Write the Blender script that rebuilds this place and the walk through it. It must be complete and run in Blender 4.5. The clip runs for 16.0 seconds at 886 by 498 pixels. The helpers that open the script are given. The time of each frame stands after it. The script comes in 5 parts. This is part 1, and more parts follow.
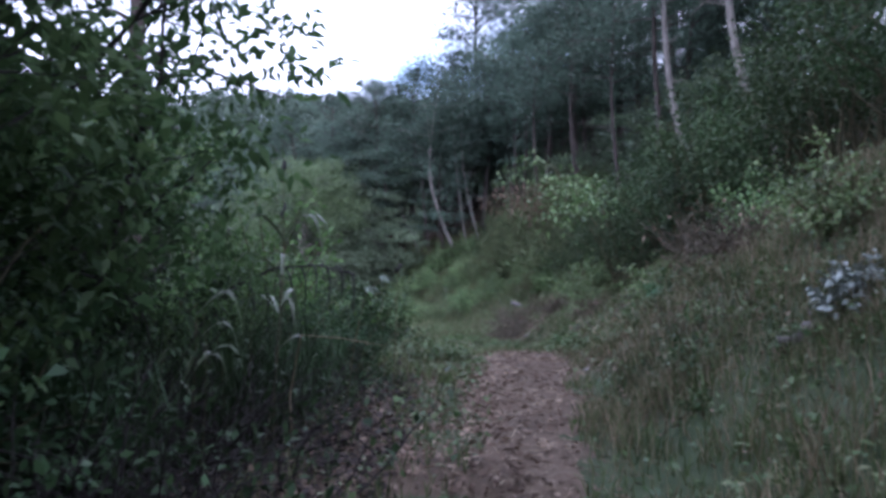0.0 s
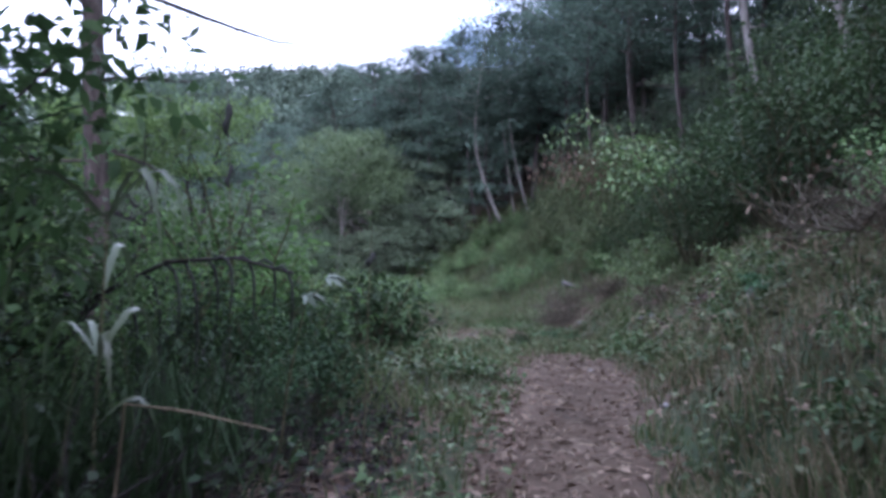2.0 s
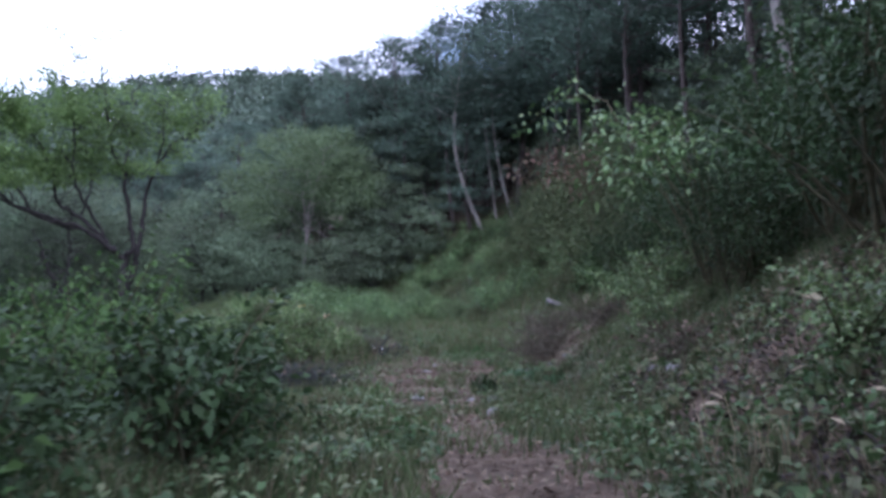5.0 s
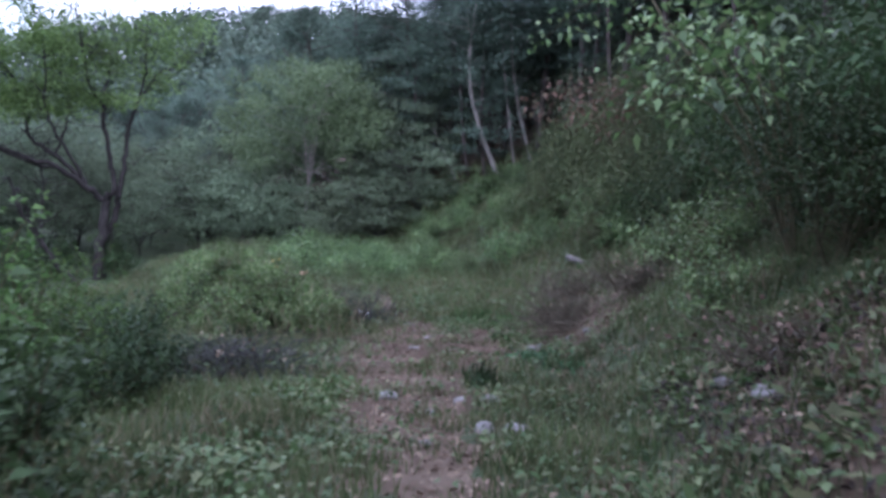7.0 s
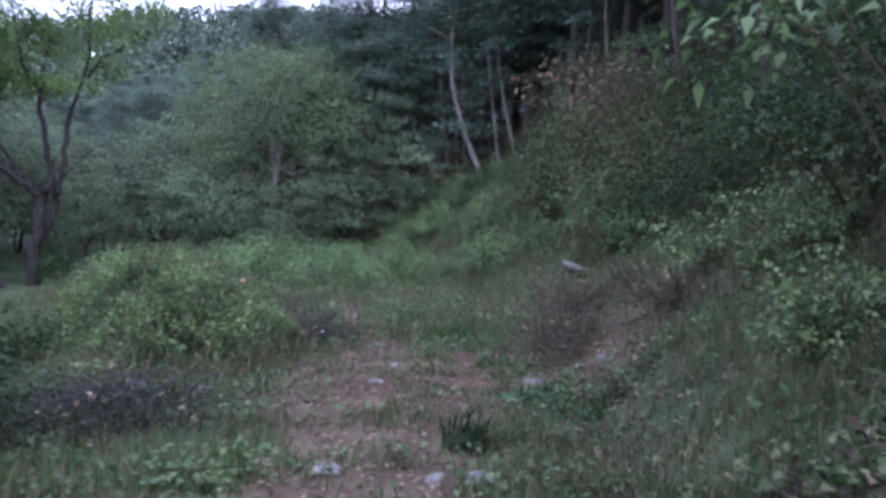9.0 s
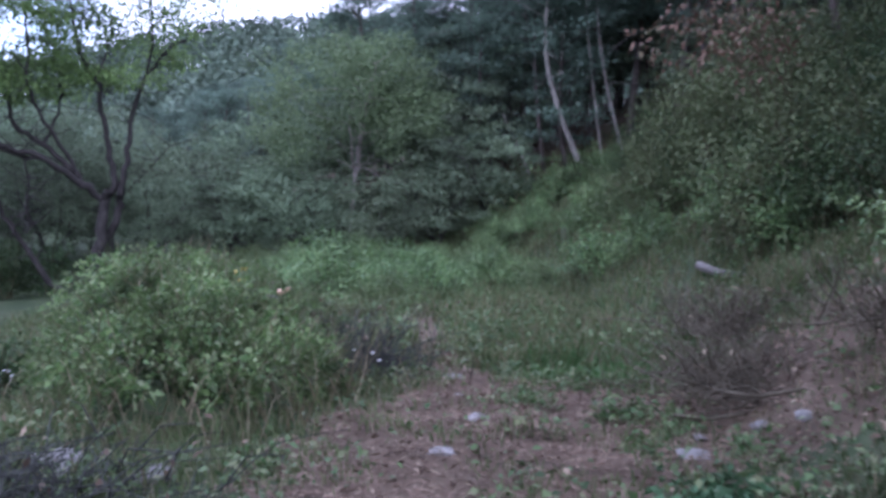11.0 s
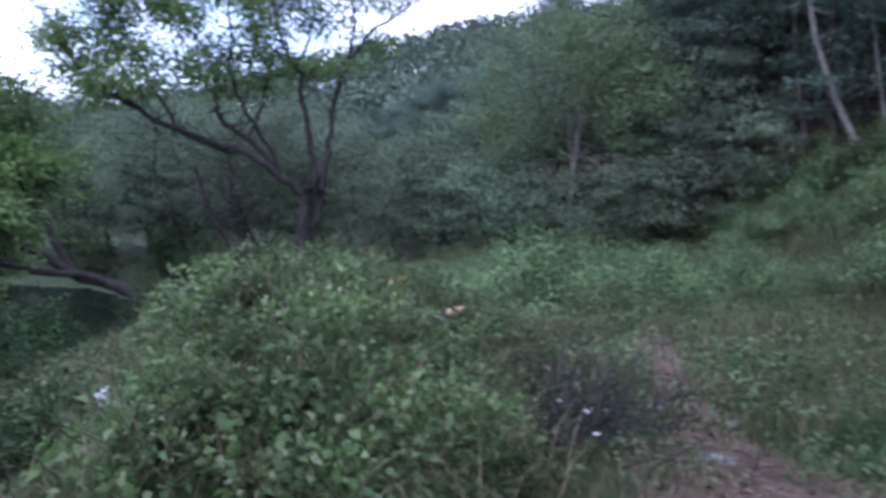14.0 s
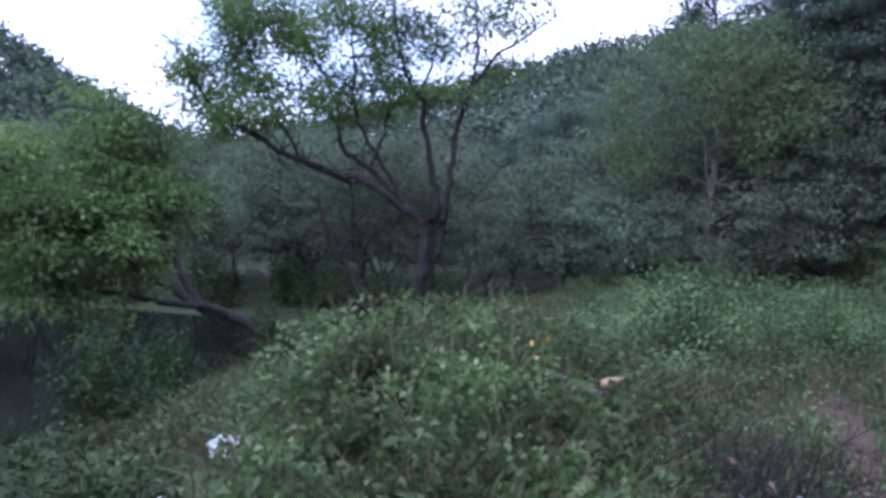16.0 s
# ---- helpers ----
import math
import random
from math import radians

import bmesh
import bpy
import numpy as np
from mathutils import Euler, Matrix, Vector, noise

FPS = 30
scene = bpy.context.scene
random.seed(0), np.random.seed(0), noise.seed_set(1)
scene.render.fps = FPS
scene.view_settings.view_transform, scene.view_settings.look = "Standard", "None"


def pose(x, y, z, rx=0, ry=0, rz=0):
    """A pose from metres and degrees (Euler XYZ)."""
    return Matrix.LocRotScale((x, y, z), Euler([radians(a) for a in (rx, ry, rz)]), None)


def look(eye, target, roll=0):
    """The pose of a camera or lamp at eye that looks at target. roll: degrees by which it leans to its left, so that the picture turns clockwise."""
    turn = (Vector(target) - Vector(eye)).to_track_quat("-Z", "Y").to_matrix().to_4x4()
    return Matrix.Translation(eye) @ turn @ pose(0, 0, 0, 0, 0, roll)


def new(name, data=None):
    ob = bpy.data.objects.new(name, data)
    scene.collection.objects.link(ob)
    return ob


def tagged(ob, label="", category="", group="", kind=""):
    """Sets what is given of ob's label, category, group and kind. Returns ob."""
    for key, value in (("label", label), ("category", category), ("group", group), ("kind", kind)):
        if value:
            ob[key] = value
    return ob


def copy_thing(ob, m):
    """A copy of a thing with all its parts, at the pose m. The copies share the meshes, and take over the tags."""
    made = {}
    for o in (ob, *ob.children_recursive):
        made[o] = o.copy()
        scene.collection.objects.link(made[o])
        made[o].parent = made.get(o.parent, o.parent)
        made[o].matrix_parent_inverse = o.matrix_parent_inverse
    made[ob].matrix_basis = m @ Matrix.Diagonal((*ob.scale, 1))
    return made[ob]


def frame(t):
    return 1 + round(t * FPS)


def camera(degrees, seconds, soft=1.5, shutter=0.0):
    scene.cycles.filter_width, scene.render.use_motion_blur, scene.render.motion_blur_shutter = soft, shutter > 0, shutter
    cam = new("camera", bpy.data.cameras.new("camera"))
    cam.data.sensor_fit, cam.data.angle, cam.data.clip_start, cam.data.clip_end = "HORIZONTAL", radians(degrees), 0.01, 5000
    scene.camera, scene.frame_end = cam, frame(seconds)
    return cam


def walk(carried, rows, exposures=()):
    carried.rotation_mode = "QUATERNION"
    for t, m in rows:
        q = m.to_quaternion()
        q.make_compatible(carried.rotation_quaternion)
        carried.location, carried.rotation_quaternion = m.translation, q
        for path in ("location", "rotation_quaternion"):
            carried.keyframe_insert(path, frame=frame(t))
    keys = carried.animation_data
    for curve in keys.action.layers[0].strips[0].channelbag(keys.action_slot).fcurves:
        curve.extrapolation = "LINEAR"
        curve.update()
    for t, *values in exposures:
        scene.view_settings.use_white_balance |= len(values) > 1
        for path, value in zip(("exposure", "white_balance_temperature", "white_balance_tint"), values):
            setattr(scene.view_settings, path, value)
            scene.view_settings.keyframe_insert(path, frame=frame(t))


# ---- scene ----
cam = camera(59.4, 16.0, soft=3.5, shutter=0.5)
PATH = [
    (0.0, (0.0, 0.0, 1.4), (-0.016, 2.0, 1.435), 0.0),
    (0.5, (0.091, 0.586, 1.387), (0.027, 2.585, 1.416), -0.25),
    (1.0, (0.177, 1.195, 1.4), (0.067, 3.192, 1.416), -0.62),
    (1.5, (0.226, 1.765, 1.431), (0.094, 3.76, 1.425), -0.57),
    (2.0, (0.285, 2.433, 1.475), (0.132, 4.427, 1.444), -0.44),
    (2.5, (0.325, 2.999, 1.506), (0.161, 4.992, 1.471), -0.41),
    (3.0, (0.393, 3.596, 1.497), (0.229, 5.589, 1.485), -0.54),
    (3.5, (0.448, 4.165, 1.528), (0.302, 6.16, 1.532), -0.55),
    (5.8, (0.916, 7.532, 1.456), (0.781, 9.527, 1.417), 0.1),
    (6, (0.938, 7.82, 1.484), (0.783, 9.813, 1.415), -0.0),
    (6.5, (0.95, 8.463, 1.483), (0.766, 10.448, 1.317), 0.4),
    (7, (0.968, 9.1, 1.478), (0.785, 11.086, 1.33), 0.8),
    (7.5, (0.912, 9.903, 1.472), (0.745, 11.892, 1.345), 1.5),
    (8, (0.85, 10.618, 1.454), (0.708, 12.607, 1.313), 1.4),
    (8.2, (0.811, 10.826, 1.4), (0.682, 12.817, 1.262), 1.4),
    (10.3, (0.787, 13.755, 1.144), (0.62, 15.744, 1.017), 0.7),
    (10.5, (0.715, 14.112, 1.114), (0.459, 16.092, 0.985), 0.5),
    (11, (0.552, 14.753, 0.967), (0.18, 16.714, 0.845), 0.2),
    (11.5, (0.423, 15.215, 0.914), (0.009, 17.168, 0.786), -0.1),
    (12, (0.342, 15.752, 0.821), (-0.108, 17.698, 0.71), 0.0),
    (12.5, (0.271, 16.308, 0.788), (-0.194, 18.251, 0.691), -0.1),
    (13, (0.183, 16.861, 0.791), (-0.279, 18.804, 0.69), -0.0),
    (13.5, (-0.014, 17.396, 0.788), (-0.636, 19.293, 0.677), 0.1),
    (14, (-0.25, 17.728, 0.801), (-1.155, 19.507, 0.677), -0.4),
    (14.5, (-0.587, 18.083, 0.812), (-1.583, 19.814, 0.702), -0.0),
    (15, (-0.877, 18.444, 0.809), (-1.962, 20.122, 0.732), 0.2),
    (15.5, (-0.87, 18.432, 0.876), (-2.03, 20.061, 0.817), -0.1),
    (16, (-0.897, 18.478, 0.949), (-2.059, 20.104, 0.892), -0.3),
]
walk(cam, [(t, look(eye, target, roll)) for t, eye, target, roll in PATH], exposures=[(0.0, 0.28, 5190, 25), (1.2, 0.4, 5190, 25), (2.2, 0.3, 5190, 25), (3.5, 0.0, 5190, 24), (7.0, 0.24, 5190, 25), (8.5, 0.28, 5140, 27), (11.0, 0.28, 5090, 27), (13.5, 0.1, 5060, 27), (15.0, 0.03, 5060, 27), (16.0, -0.1, 5060, 27)])

# ---- sky and sun: a bright broken overcast towards evening ----
SUN_UP, SUN_TURN = radians(42), radians(157)
world = bpy.data.worlds.new("sky")
scene.world = world
world.use_nodes = True
wt = world.node_tree
wt.nodes.clear()
w_out = wt.nodes.new("ShaderNodeOutputWorld")
w_bg = wt.nodes.new("ShaderNodeBackground")
w_sky = wt.nodes.new("ShaderNodeTexSky")
w_sky.sky_type = "NISHITA"
w_sky.sun_disc = False
w_sky.sun_elevation, w_sky.sun_rotation = SUN_UP, SUN_TURN
w_scale = wt.nodes.new("ShaderNodeVectorMath")
w_scale.operation = "SCALE"
w_scale.inputs["Scale"].default_value = 1.15
w_noise = wt.nodes.new("ShaderNodeTexNoise")
w_noise.inputs["Scale"].default_value = 2.3
w_noise.inputs["Detail"].default_value = 5
w_coord = wt.nodes.new("ShaderNodeTexCoord")
w_ramp = wt.nodes.new("ShaderNodeValToRGB")
w_ramp.color_ramp.elements[0].position, w_ramp.color_ramp.elements[1].position = 0.36, 0.50
w_mix = wt.nodes.new("ShaderNodeMix")
w_mix.data_type = "RGBA"
w_mix.inputs["B"].default_value = (10.6, 10.6, 11.4, 1)
wt.links.new(w_coord.outputs["Generated"], w_noise.inputs["Vector"])
wt.links.new(w_noise.outputs["Fac"], w_ramp.inputs["Fac"])
wt.links.new(w_ramp.outputs["Color"], w_mix.inputs["Factor"])
wt.links.new(w_sky.outputs["Color"], w_scale.inputs[0])
wt.links.new(w_scale.outputs["Vector"], w_mix.inputs["A"])
wt.links.new(w_mix.outputs["Result"], w_bg.inputs["Color"])
w_bg.inputs["Strength"].default_value = 0.23
wt.links.new(w_bg.outputs["Background"], w_out.inputs["Surface"])

sun_data = bpy.data.lights.new("sun", "SUN")
sun_data.energy, sun_data.angle, sun_data.color = 1.5, radians(40), (1.0, 0.97, 0.93)
sun = new("sun", sun_data)
sun.matrix_world = look((15, -36, 35), (0, 0, 0))


# ---- materials ----
def nodes_of(name):
    m = bpy.data.materials.new(name)
    m.use_nodes = True
    t = m.node_tree
    return m, t, t.nodes["Principled BSDF"]


def ramp_of(t, stops):
    r = t.nodes.new("ShaderNodeValToRGB")
    while len(r.color_ramp.elements) < len(stops):
        r.color_ramp.elements.new(0.5)
    for e, (p, c) in zip(r.color_ramp.elements, stops):
        e.position, e.color = p, (*c, 1)
    return r


def leaf_material(name, colours, rough=0.55, glow=0.25, patch=1.2, patch_amount=0.45, gloss=0.15):
    """Leaves: a colour for each leaf, broad patches of lighter and darker growth, some light through the blade."""
    m, t, b = nodes_of(name)
    geo = t.nodes.new("ShaderNodeNewGeometry")
    info = t.nodes.new("ShaderNodeObjectInfo")
    noise_n = t.nodes.new("ShaderNodeTexNoise")
    noise_n.inputs["Scale"].default_value, noise_n.inputs["Detail"].default_value = patch, 3
    t.links.new(geo.outputs["Position"], noise_n.inputs["Vector"])
    n = len(colours)
    r = ramp_of(t, [(i / max(1, n - 1), c) for i, c in enumerate(colours)])
    t.links.new(geo.outputs["Random Per Island"], r.inputs["Fac"])
    hsv = t.nodes.new("ShaderNodeHueSaturation")
    spread = t.nodes.new("ShaderNodeMapRange")
    spread.inputs["From Min"].default_value, spread.inputs["From Max"].default_value = 0.3, 0.7
    spread.inputs["To Min"].default_value, spread.inputs["To Max"].default_value = 1 - patch_amount, 1 + patch_amount
    t.links.new(noise_n.outputs["Fac"], spread.inputs["Value"])
    own = t.nodes.new("ShaderNodeMapRange")
    own.inputs["To Min"].default_value, own.inputs["To Max"].default_value = 0.8, 1.2
    t.links.new(info.outputs["Random"], own.inputs["Value"])
    both = t.nodes.new("ShaderNodeMath")
    both.operation = "MULTIPLY"
    t.links.new(spread.outputs["Result"], both.inputs[0])
    t.links.new(own.outputs["Result"], both.inputs[1])
    t.links.new(both.outputs["Value"], hsv.inputs["Value"])
    hue = t.nodes.new("ShaderNodeMapRange")
    hue.inputs["To Min"].default_value, hue.inputs["To Max"].default_value = 0.485, 0.515
    t.links.new(info.outputs["Random"], hue.inputs["Value"])
    t.links.new(hue.outputs["Result"], hsv.inputs["Hue"])
    t.links.new(r.outputs["Color"], hsv.inputs["Color"])
    t.links.new(hsv.outputs["Color"], b.inputs["Base Color"])
    b.inputs["Roughness"].default_value = rough
    b.inputs["Specular IOR Level"].default_value = gloss
    if glow > 0:
        tr = t.nodes.new("ShaderNodeBsdfTranslucent")
        t.links.new(hsv.outputs["Color"], tr.inputs["Color"])
        mix = t.nodes.new("ShaderNodeMixShader")
        mix.inputs["Fac"].default_value = glow
        t.links.new(b.outputs["BSDF"], mix.inputs[1])
        t.links.new(tr.outputs["BSDF"], mix.inputs[2])
        t.links.new(mix.outputs["Shader"], t.nodes["Material Output"].inputs["Surface"])
    return m


def rough_material(name, stops, scale=6.0, rough=0.9, bump=0.4, stretch=(1, 1, 1), detail=8):
    """Bark, soil, stone: noise at two scales for colour and relief."""
    m, t, b = nodes_of(name)
    co = t.nodes.new("ShaderNodeTexCoord")
    mp = t.nodes.new("ShaderNodeMapping")
    mp.inputs["Scale"].default_value = stretch
    t.links.new(co.outputs["Object"], mp.inputs["Vector"])
    big, fine = t.nodes.new("ShaderNodeTexNoise"), t.nodes.new("ShaderNodeTexNoise")
    big.inputs["Scale"].default_value, big.inputs["Detail"].default_value = scale, detail
    fine.inputs["Scale"].default_value, fine.inputs["Detail"].default_value = scale * 9, 4
    for n in (big, fine):
        t.links.new(mp.outputs["Vector"], n.inputs["Vector"])
    add = t.nodes.new("ShaderNodeMath")
    add.operation = "MULTIPLY_ADD"
    add.inputs[1].default_value, add.inputs[2].default_value = 0.5, -0.25
    t.links.new(fine.outputs["Fac"], add.inputs[0])
    tot = t.nodes.new("ShaderNodeMath")
    tot.operation = "ADD"
    t.links.new(big.outputs["Fac"], tot.inputs[0])
    t.links.new(add.outputs["Value"], tot.inputs[1])
    r = ramp_of(t, stops)
    t.links.new(tot.outputs["Value"], r.inputs["Fac"])
    t.links.new(r.outputs["Color"], b.inputs["Base Color"])
    bp = t.nodes.new("ShaderNodeBump")
    bp.inputs["Strength"].default_value, bp.inputs["Distance"].default_value = bump, 0.03
    t.links.new(tot.outputs["Value"], bp.inputs["Height"])
    t.links.new(bp.outputs["Normal"], b.inputs["Normal"])
    b.inputs["Roughness"].default_value = rough
    b.inputs["Specular IOR Level"].default_value = 0.2
    return m


M_TURF = rough_material("mossy_turf", [(0.25, (0.020, 0.032, 0.014)), (0.5, (0.038, 0.055, 0.024)), (0.75, (0.065, 0.07, 0.04))], 1.2)
M_SOIL = rough_material("forest_soil", [(0.25, (0.046, 0.035, 0.025)), (0.5, (0.087, 0.063, 0.043)), (0.75, (0.13, 0.10, 0.073))], 1.6)
M_PINE_BARK = rough_material("pine_bark", [(0.25, (0.035, 0.028, 0.026)), (0.55, (0.085, 0.068, 0.06)), (0.8, (0.15, 0.125, 0.112))], 5, stretch=(3, 3, 0.7))
M_PALE_BARK = rough_material("pale_bark", [(0.25, (0.13, 0.115, 0.10)), (0.55, (0.25, 0.225, 0.20)), (0.8, (0.36, 0.33, 0.30))], 4, stretch=(3, 3, 0.8))
M_DARK_BARK = rough_material("dark_bark", [(0.25, (0.016, 0.014, 0.014)), (0.55, (0.036, 0.032, 0.03)), (0.8, (0.075, 0.068, 0.064))], 5, stretch=(3, 3, 0.8))
M_STEM = rough_material("green_brown_stem", [(0.3, (0.045, 0.045, 0.025)), (0.7, (0.12, 0.105, 0.06))], 8)
M_DEAD = rough_material("dead_twig", [(0.3, (0.056, 0.047, 0.033)), (0.55, (0.096, 0.082, 0.058)), (0.8, (0.17, 0.15, 0.11))], 7)
M_STONE = rough_material("grey_stone", [(0.3, (0.12, 0.115, 0.11)), (0.55, (0.22, 0.21, 0.205)), (0.8, (0.34, 0.325, 0.32))], 5, rough=0.85)
M_PALE_WOOD = rough_material("weathered_wood", [(0.3, (0.10, 0.09, 0.085)), (0.6, (0.18, 0.165, 0.155)), (0.8, (0.28, 0.26, 0.25))], 6, stretch=(1, 6, 6))
M_ASH = rough_material("charred_litter", [(0.3, (0.022, 0.023, 0.02)), (0.6, (0.05, 0.052, 0.047)), (0.8, (0.10, 0.104, 0.094))], 5)

M_PINE = leaf_material("pine_needles", [(0.086, 0.125, 0.093), (0.098, 0.141, 0.104), (0.116, 0.159, 0.115)], 0.7, 0.25, 0.6, 0.5)
M_PINE_FAR = leaf_material("far_forest", [(0.081, 0.110, 0.079), (0.092, 0.124, 0.088), (0.108, 0.140, 0.097)], 0.8, 0.1, 0.3, 0.55)
M_OAK = leaf_material("oak_leaves", [(0.104, 0.144, 0.071), (0.123, 0.166, 0.080), (0.148, 0.190, 0.093)], 0.5, 0.35, 0.7)
M_WILLOW = leaf_material("willow_leaves", [(0.118, 0.204, 0.064), (0.156, 0.250, 0.081), (0.200, 0.303, 0.103)], 0.5, 0.45, 0.6)
M_BUSH = leaf_material("bush_leaves", [(0.032, 0.056, 0.023), (0.042, 0.072, 0.028), (0.058, 0.092, 0.037)], 0.5, 0.25, 1.0)
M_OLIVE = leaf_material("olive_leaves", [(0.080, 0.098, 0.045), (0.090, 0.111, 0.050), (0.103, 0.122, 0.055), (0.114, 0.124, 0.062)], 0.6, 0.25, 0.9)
M_UNDER = leaf_material("understorey_leaves", [(0.096, 0.130, 0.079), (0.121, 0.159, 0.096), (0.155, 0.195, 0.116)], 0.65, 0.25, 0.5, 0.55)
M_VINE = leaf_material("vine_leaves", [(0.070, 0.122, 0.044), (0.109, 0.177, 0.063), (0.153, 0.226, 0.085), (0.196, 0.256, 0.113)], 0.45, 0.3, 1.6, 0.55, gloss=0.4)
M_SAPLING = leaf_material("sapling_leaves", [(0.044, 0.080, 0.030), (0.060, 0.104, 0.038), (0.082, 0.132, 0.050)], 0.5, 0.4, 1.0)
# yellow-green, brightened to paint the light on the open pond-side bushes
M_LIT_LEAF = leaf_material("lit_leaves", [(0.062, 0.118, 0.036), (0.085, 0.150, 0.046), (0.118, 0.188, 0.062)], 0.5, 0.4, 1.0)
# leaf green darkened so that the thicket's shade is in the colour
M_DARKLEAF = leaf_material("dark_leaves", [(0.024, 0.046, 0.02), (0.032, 0.058, 0.024), (0.042, 0.072, 0.03)], 0.5, 0.2, 1.0)
M_GRASS = leaf_material("green_grass", [(0.05, 0.08, 0.03), (0.075, 0.112, 0.042), (0.105, 0.138, 0.06), (0.16, 0.155, 0.09)], 0.6, 0.25, 0.8, 0.4)
# olive grass, lighter than M_GRASS to put more light on the slope
M_BRIGHT_SLOPE = leaf_material("bright_slope_grass", [(0.066, 0.104, 0.038), (0.096, 0.138, 0.052), (0.136, 0.164, 0.074), (0.185, 0.180, 0.10)], 0.6, 0.3, 0.5, 0.45)
M_DRYGRASS = leaf_material("dry_grass", [(0.11, 0.09, 0.055), (0.17, 0.135, 0.085), (0.25, 0.205, 0.14), (0.12, 0.12, 0.06)], 0.7, 0.2, 0.9, 0.35)
M_WEED = leaf_material("weed_leaves", [(0.044, 0.083, 0.029), (0.068, 0.116, 0.041), (0.107, 0.149, 0.064), (0.146, 0.158, 0.078)], 0.5, 0.25, 1.0, gloss=0.25)
M_LITTER = leaf_material("fallen_leaves", [(0.072, 0.050, 0.035), (0.118, 0.083, 0.059), (0.170, 0.125, 0.091), (0.278, 0.220, 0.160)], 0.8, 0.05, 2.2, 0.45)
# litter browns darkened; under the thicket the shade is in this colour
M_DARK_LITTER = leaf_material("darkened_leaves", [(0.022, 0.018, 0.016), (0.035, 0.028, 0.024), (0.06, 0.046, 0.04)], 0.7, 0.05, 2.2, 0.45)
M_STRAW = leaf_material("pale_straw", [(0.160, 0.120, 0.081), (0.250, 0.200, 0.136), (0.360, 0.300, 0.212)], 0.75, 0.1, 2.0, 0.3)
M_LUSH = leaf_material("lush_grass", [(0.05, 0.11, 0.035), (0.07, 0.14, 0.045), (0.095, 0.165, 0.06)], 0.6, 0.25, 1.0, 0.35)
M_HEAP = leaf_material("heap_leaves", [(0.066, 0.120, 0.043), (0.112, 0.177, 0.059), (0.146, 0.212, 0.077), (0.234, 0.275, 0.147)], 0.42, 0.4, 1.6, 0.68, gloss=0.25)
M_RUST = leaf_material("rust_leaves", [(0.121, 0.083, 0.055), (0.165, 0.110, 0.072), (0.209, 0.143, 0.099), (0.099, 0.110, 0.055)], 0.6, 0.25, 0.8)
M_REED = leaf_material("reed_blades", [(0.04, 0.065, 0.03), (0.07, 0.10, 0.045), (0.16, 0.18, 0.13)], 0.35, 0.2, 0.9, gloss=0.5)


def plain(name, colour, rough=0.5, bump_scale=0.0):
    m, t, b = nodes_of(name)
    n = t.nodes.new("ShaderNodeTexNoise")
    n.inputs["Scale"].default_value = 18
    r = ramp_of(t, [(0.3, tuple(c * 0.8 for c in colour)), (0.7, colour)])
    t.links.new(n.outputs["Fac"], r.inputs["Fac"])
    t.links.new(r.outputs["Color"], b.inputs["Base Color"])
    b.inputs["Roughness"].default_value = rough
    return m


M_PLASTIC = plain("white_plastic", (0.66, 0.67, 0.70), 0.35)
M_YELLOW = plain("yellow_leaf", (0.55, 0.42, 0.10), 0.6)
M_RAW = plain("raw_wood", (0.55, 0.36, 0.24), 0.7)

M_WATER, _t, _b = nodes_of("pond_water")
_b.inputs["Base Color"].default_value = (0.008, 0.010, 0.009, 1)
_b.inputs["Roughness"].default_value = 0.06
_b.inputs["IOR"].default_value = 1.33
_n = _t.nodes.new("ShaderNodeTexNoise")
_n.inputs["Scale"].default_value, _n.inputs["Detail"].default_value = 3.0, 3
_bp = _t.nodes.new("ShaderNodeBump")
_bp.inputs["Strength"].default_value, _bp.inputs["Distance"].default_value = 0.04, 0.02
_t.links.new(_n.outputs["Fac"], _bp.inputs["Height"])
_t.links.new(_bp.outputs["Normal"], _b.inputs["Normal"])


# ---- mesh helpers ----
def quick_mesh(name, verts, faces, smooth=False):
    """A mesh from arrays of vertices and of equal-sided faces."""
    verts, faces = np.asarray(verts, np.float32), np.asarray(faces, np.int32)
    me = bpy.data.meshes.new(name)
    k = faces.shape[1]
    me.vertices.add(len(verts))
    me.vertices.foreach_set("co", verts.ravel())
    me.loops.add(faces.size)
    me.loops.foreach_set("vertex_index", faces.ravel())
    me.polygons.add(len(faces))
    me.polygons.foreach_set("loop_start", np.arange(0, faces.size, k, dtype=np.int32))
    if smooth:
        me.polygons.foreach_set("use_smooth", np.ones(len(faces), bool))
    me.update(calc_edges=True)
    me.validate()
    return me


def part(name, me, material, parent, label="", kind=""):
    """One mesh as a part of a thing."""
    ob = new(name, me)
    if not me.materials:
        me.materials.append(material)
    ob.parent = parent
    return tagged(ob, label, kind=kind or ("stuff" if name.endswith("work") else ""))


def thing(name, at, label, category, group="", turn=0.0, scale=1.0):
    """An Empty at the base of a thing that has parts."""
    ob = new(name)
    ob.empty_display_size = 0.2
    ob.matrix_basis = pose(*at, 0, 0, turn) @ Matrix.Diagonal((scale, scale, scale, 1))
    return tagged(ob, label, category, group)


def solid(name, me, material, at, label, category, group="", kind="", turn=0.0):
    """A thing that is one mesh."""
    me.materials.append(material)
    ob = new(name, me)
    ob.matrix_basis = pose(*at, 0, 0, turn)
    return tagged(ob, label, category, group, kind)


def unit(v):
    return v / np.maximum(1e-9, np.linalg.norm(v, axis=-1, keepdims=True))


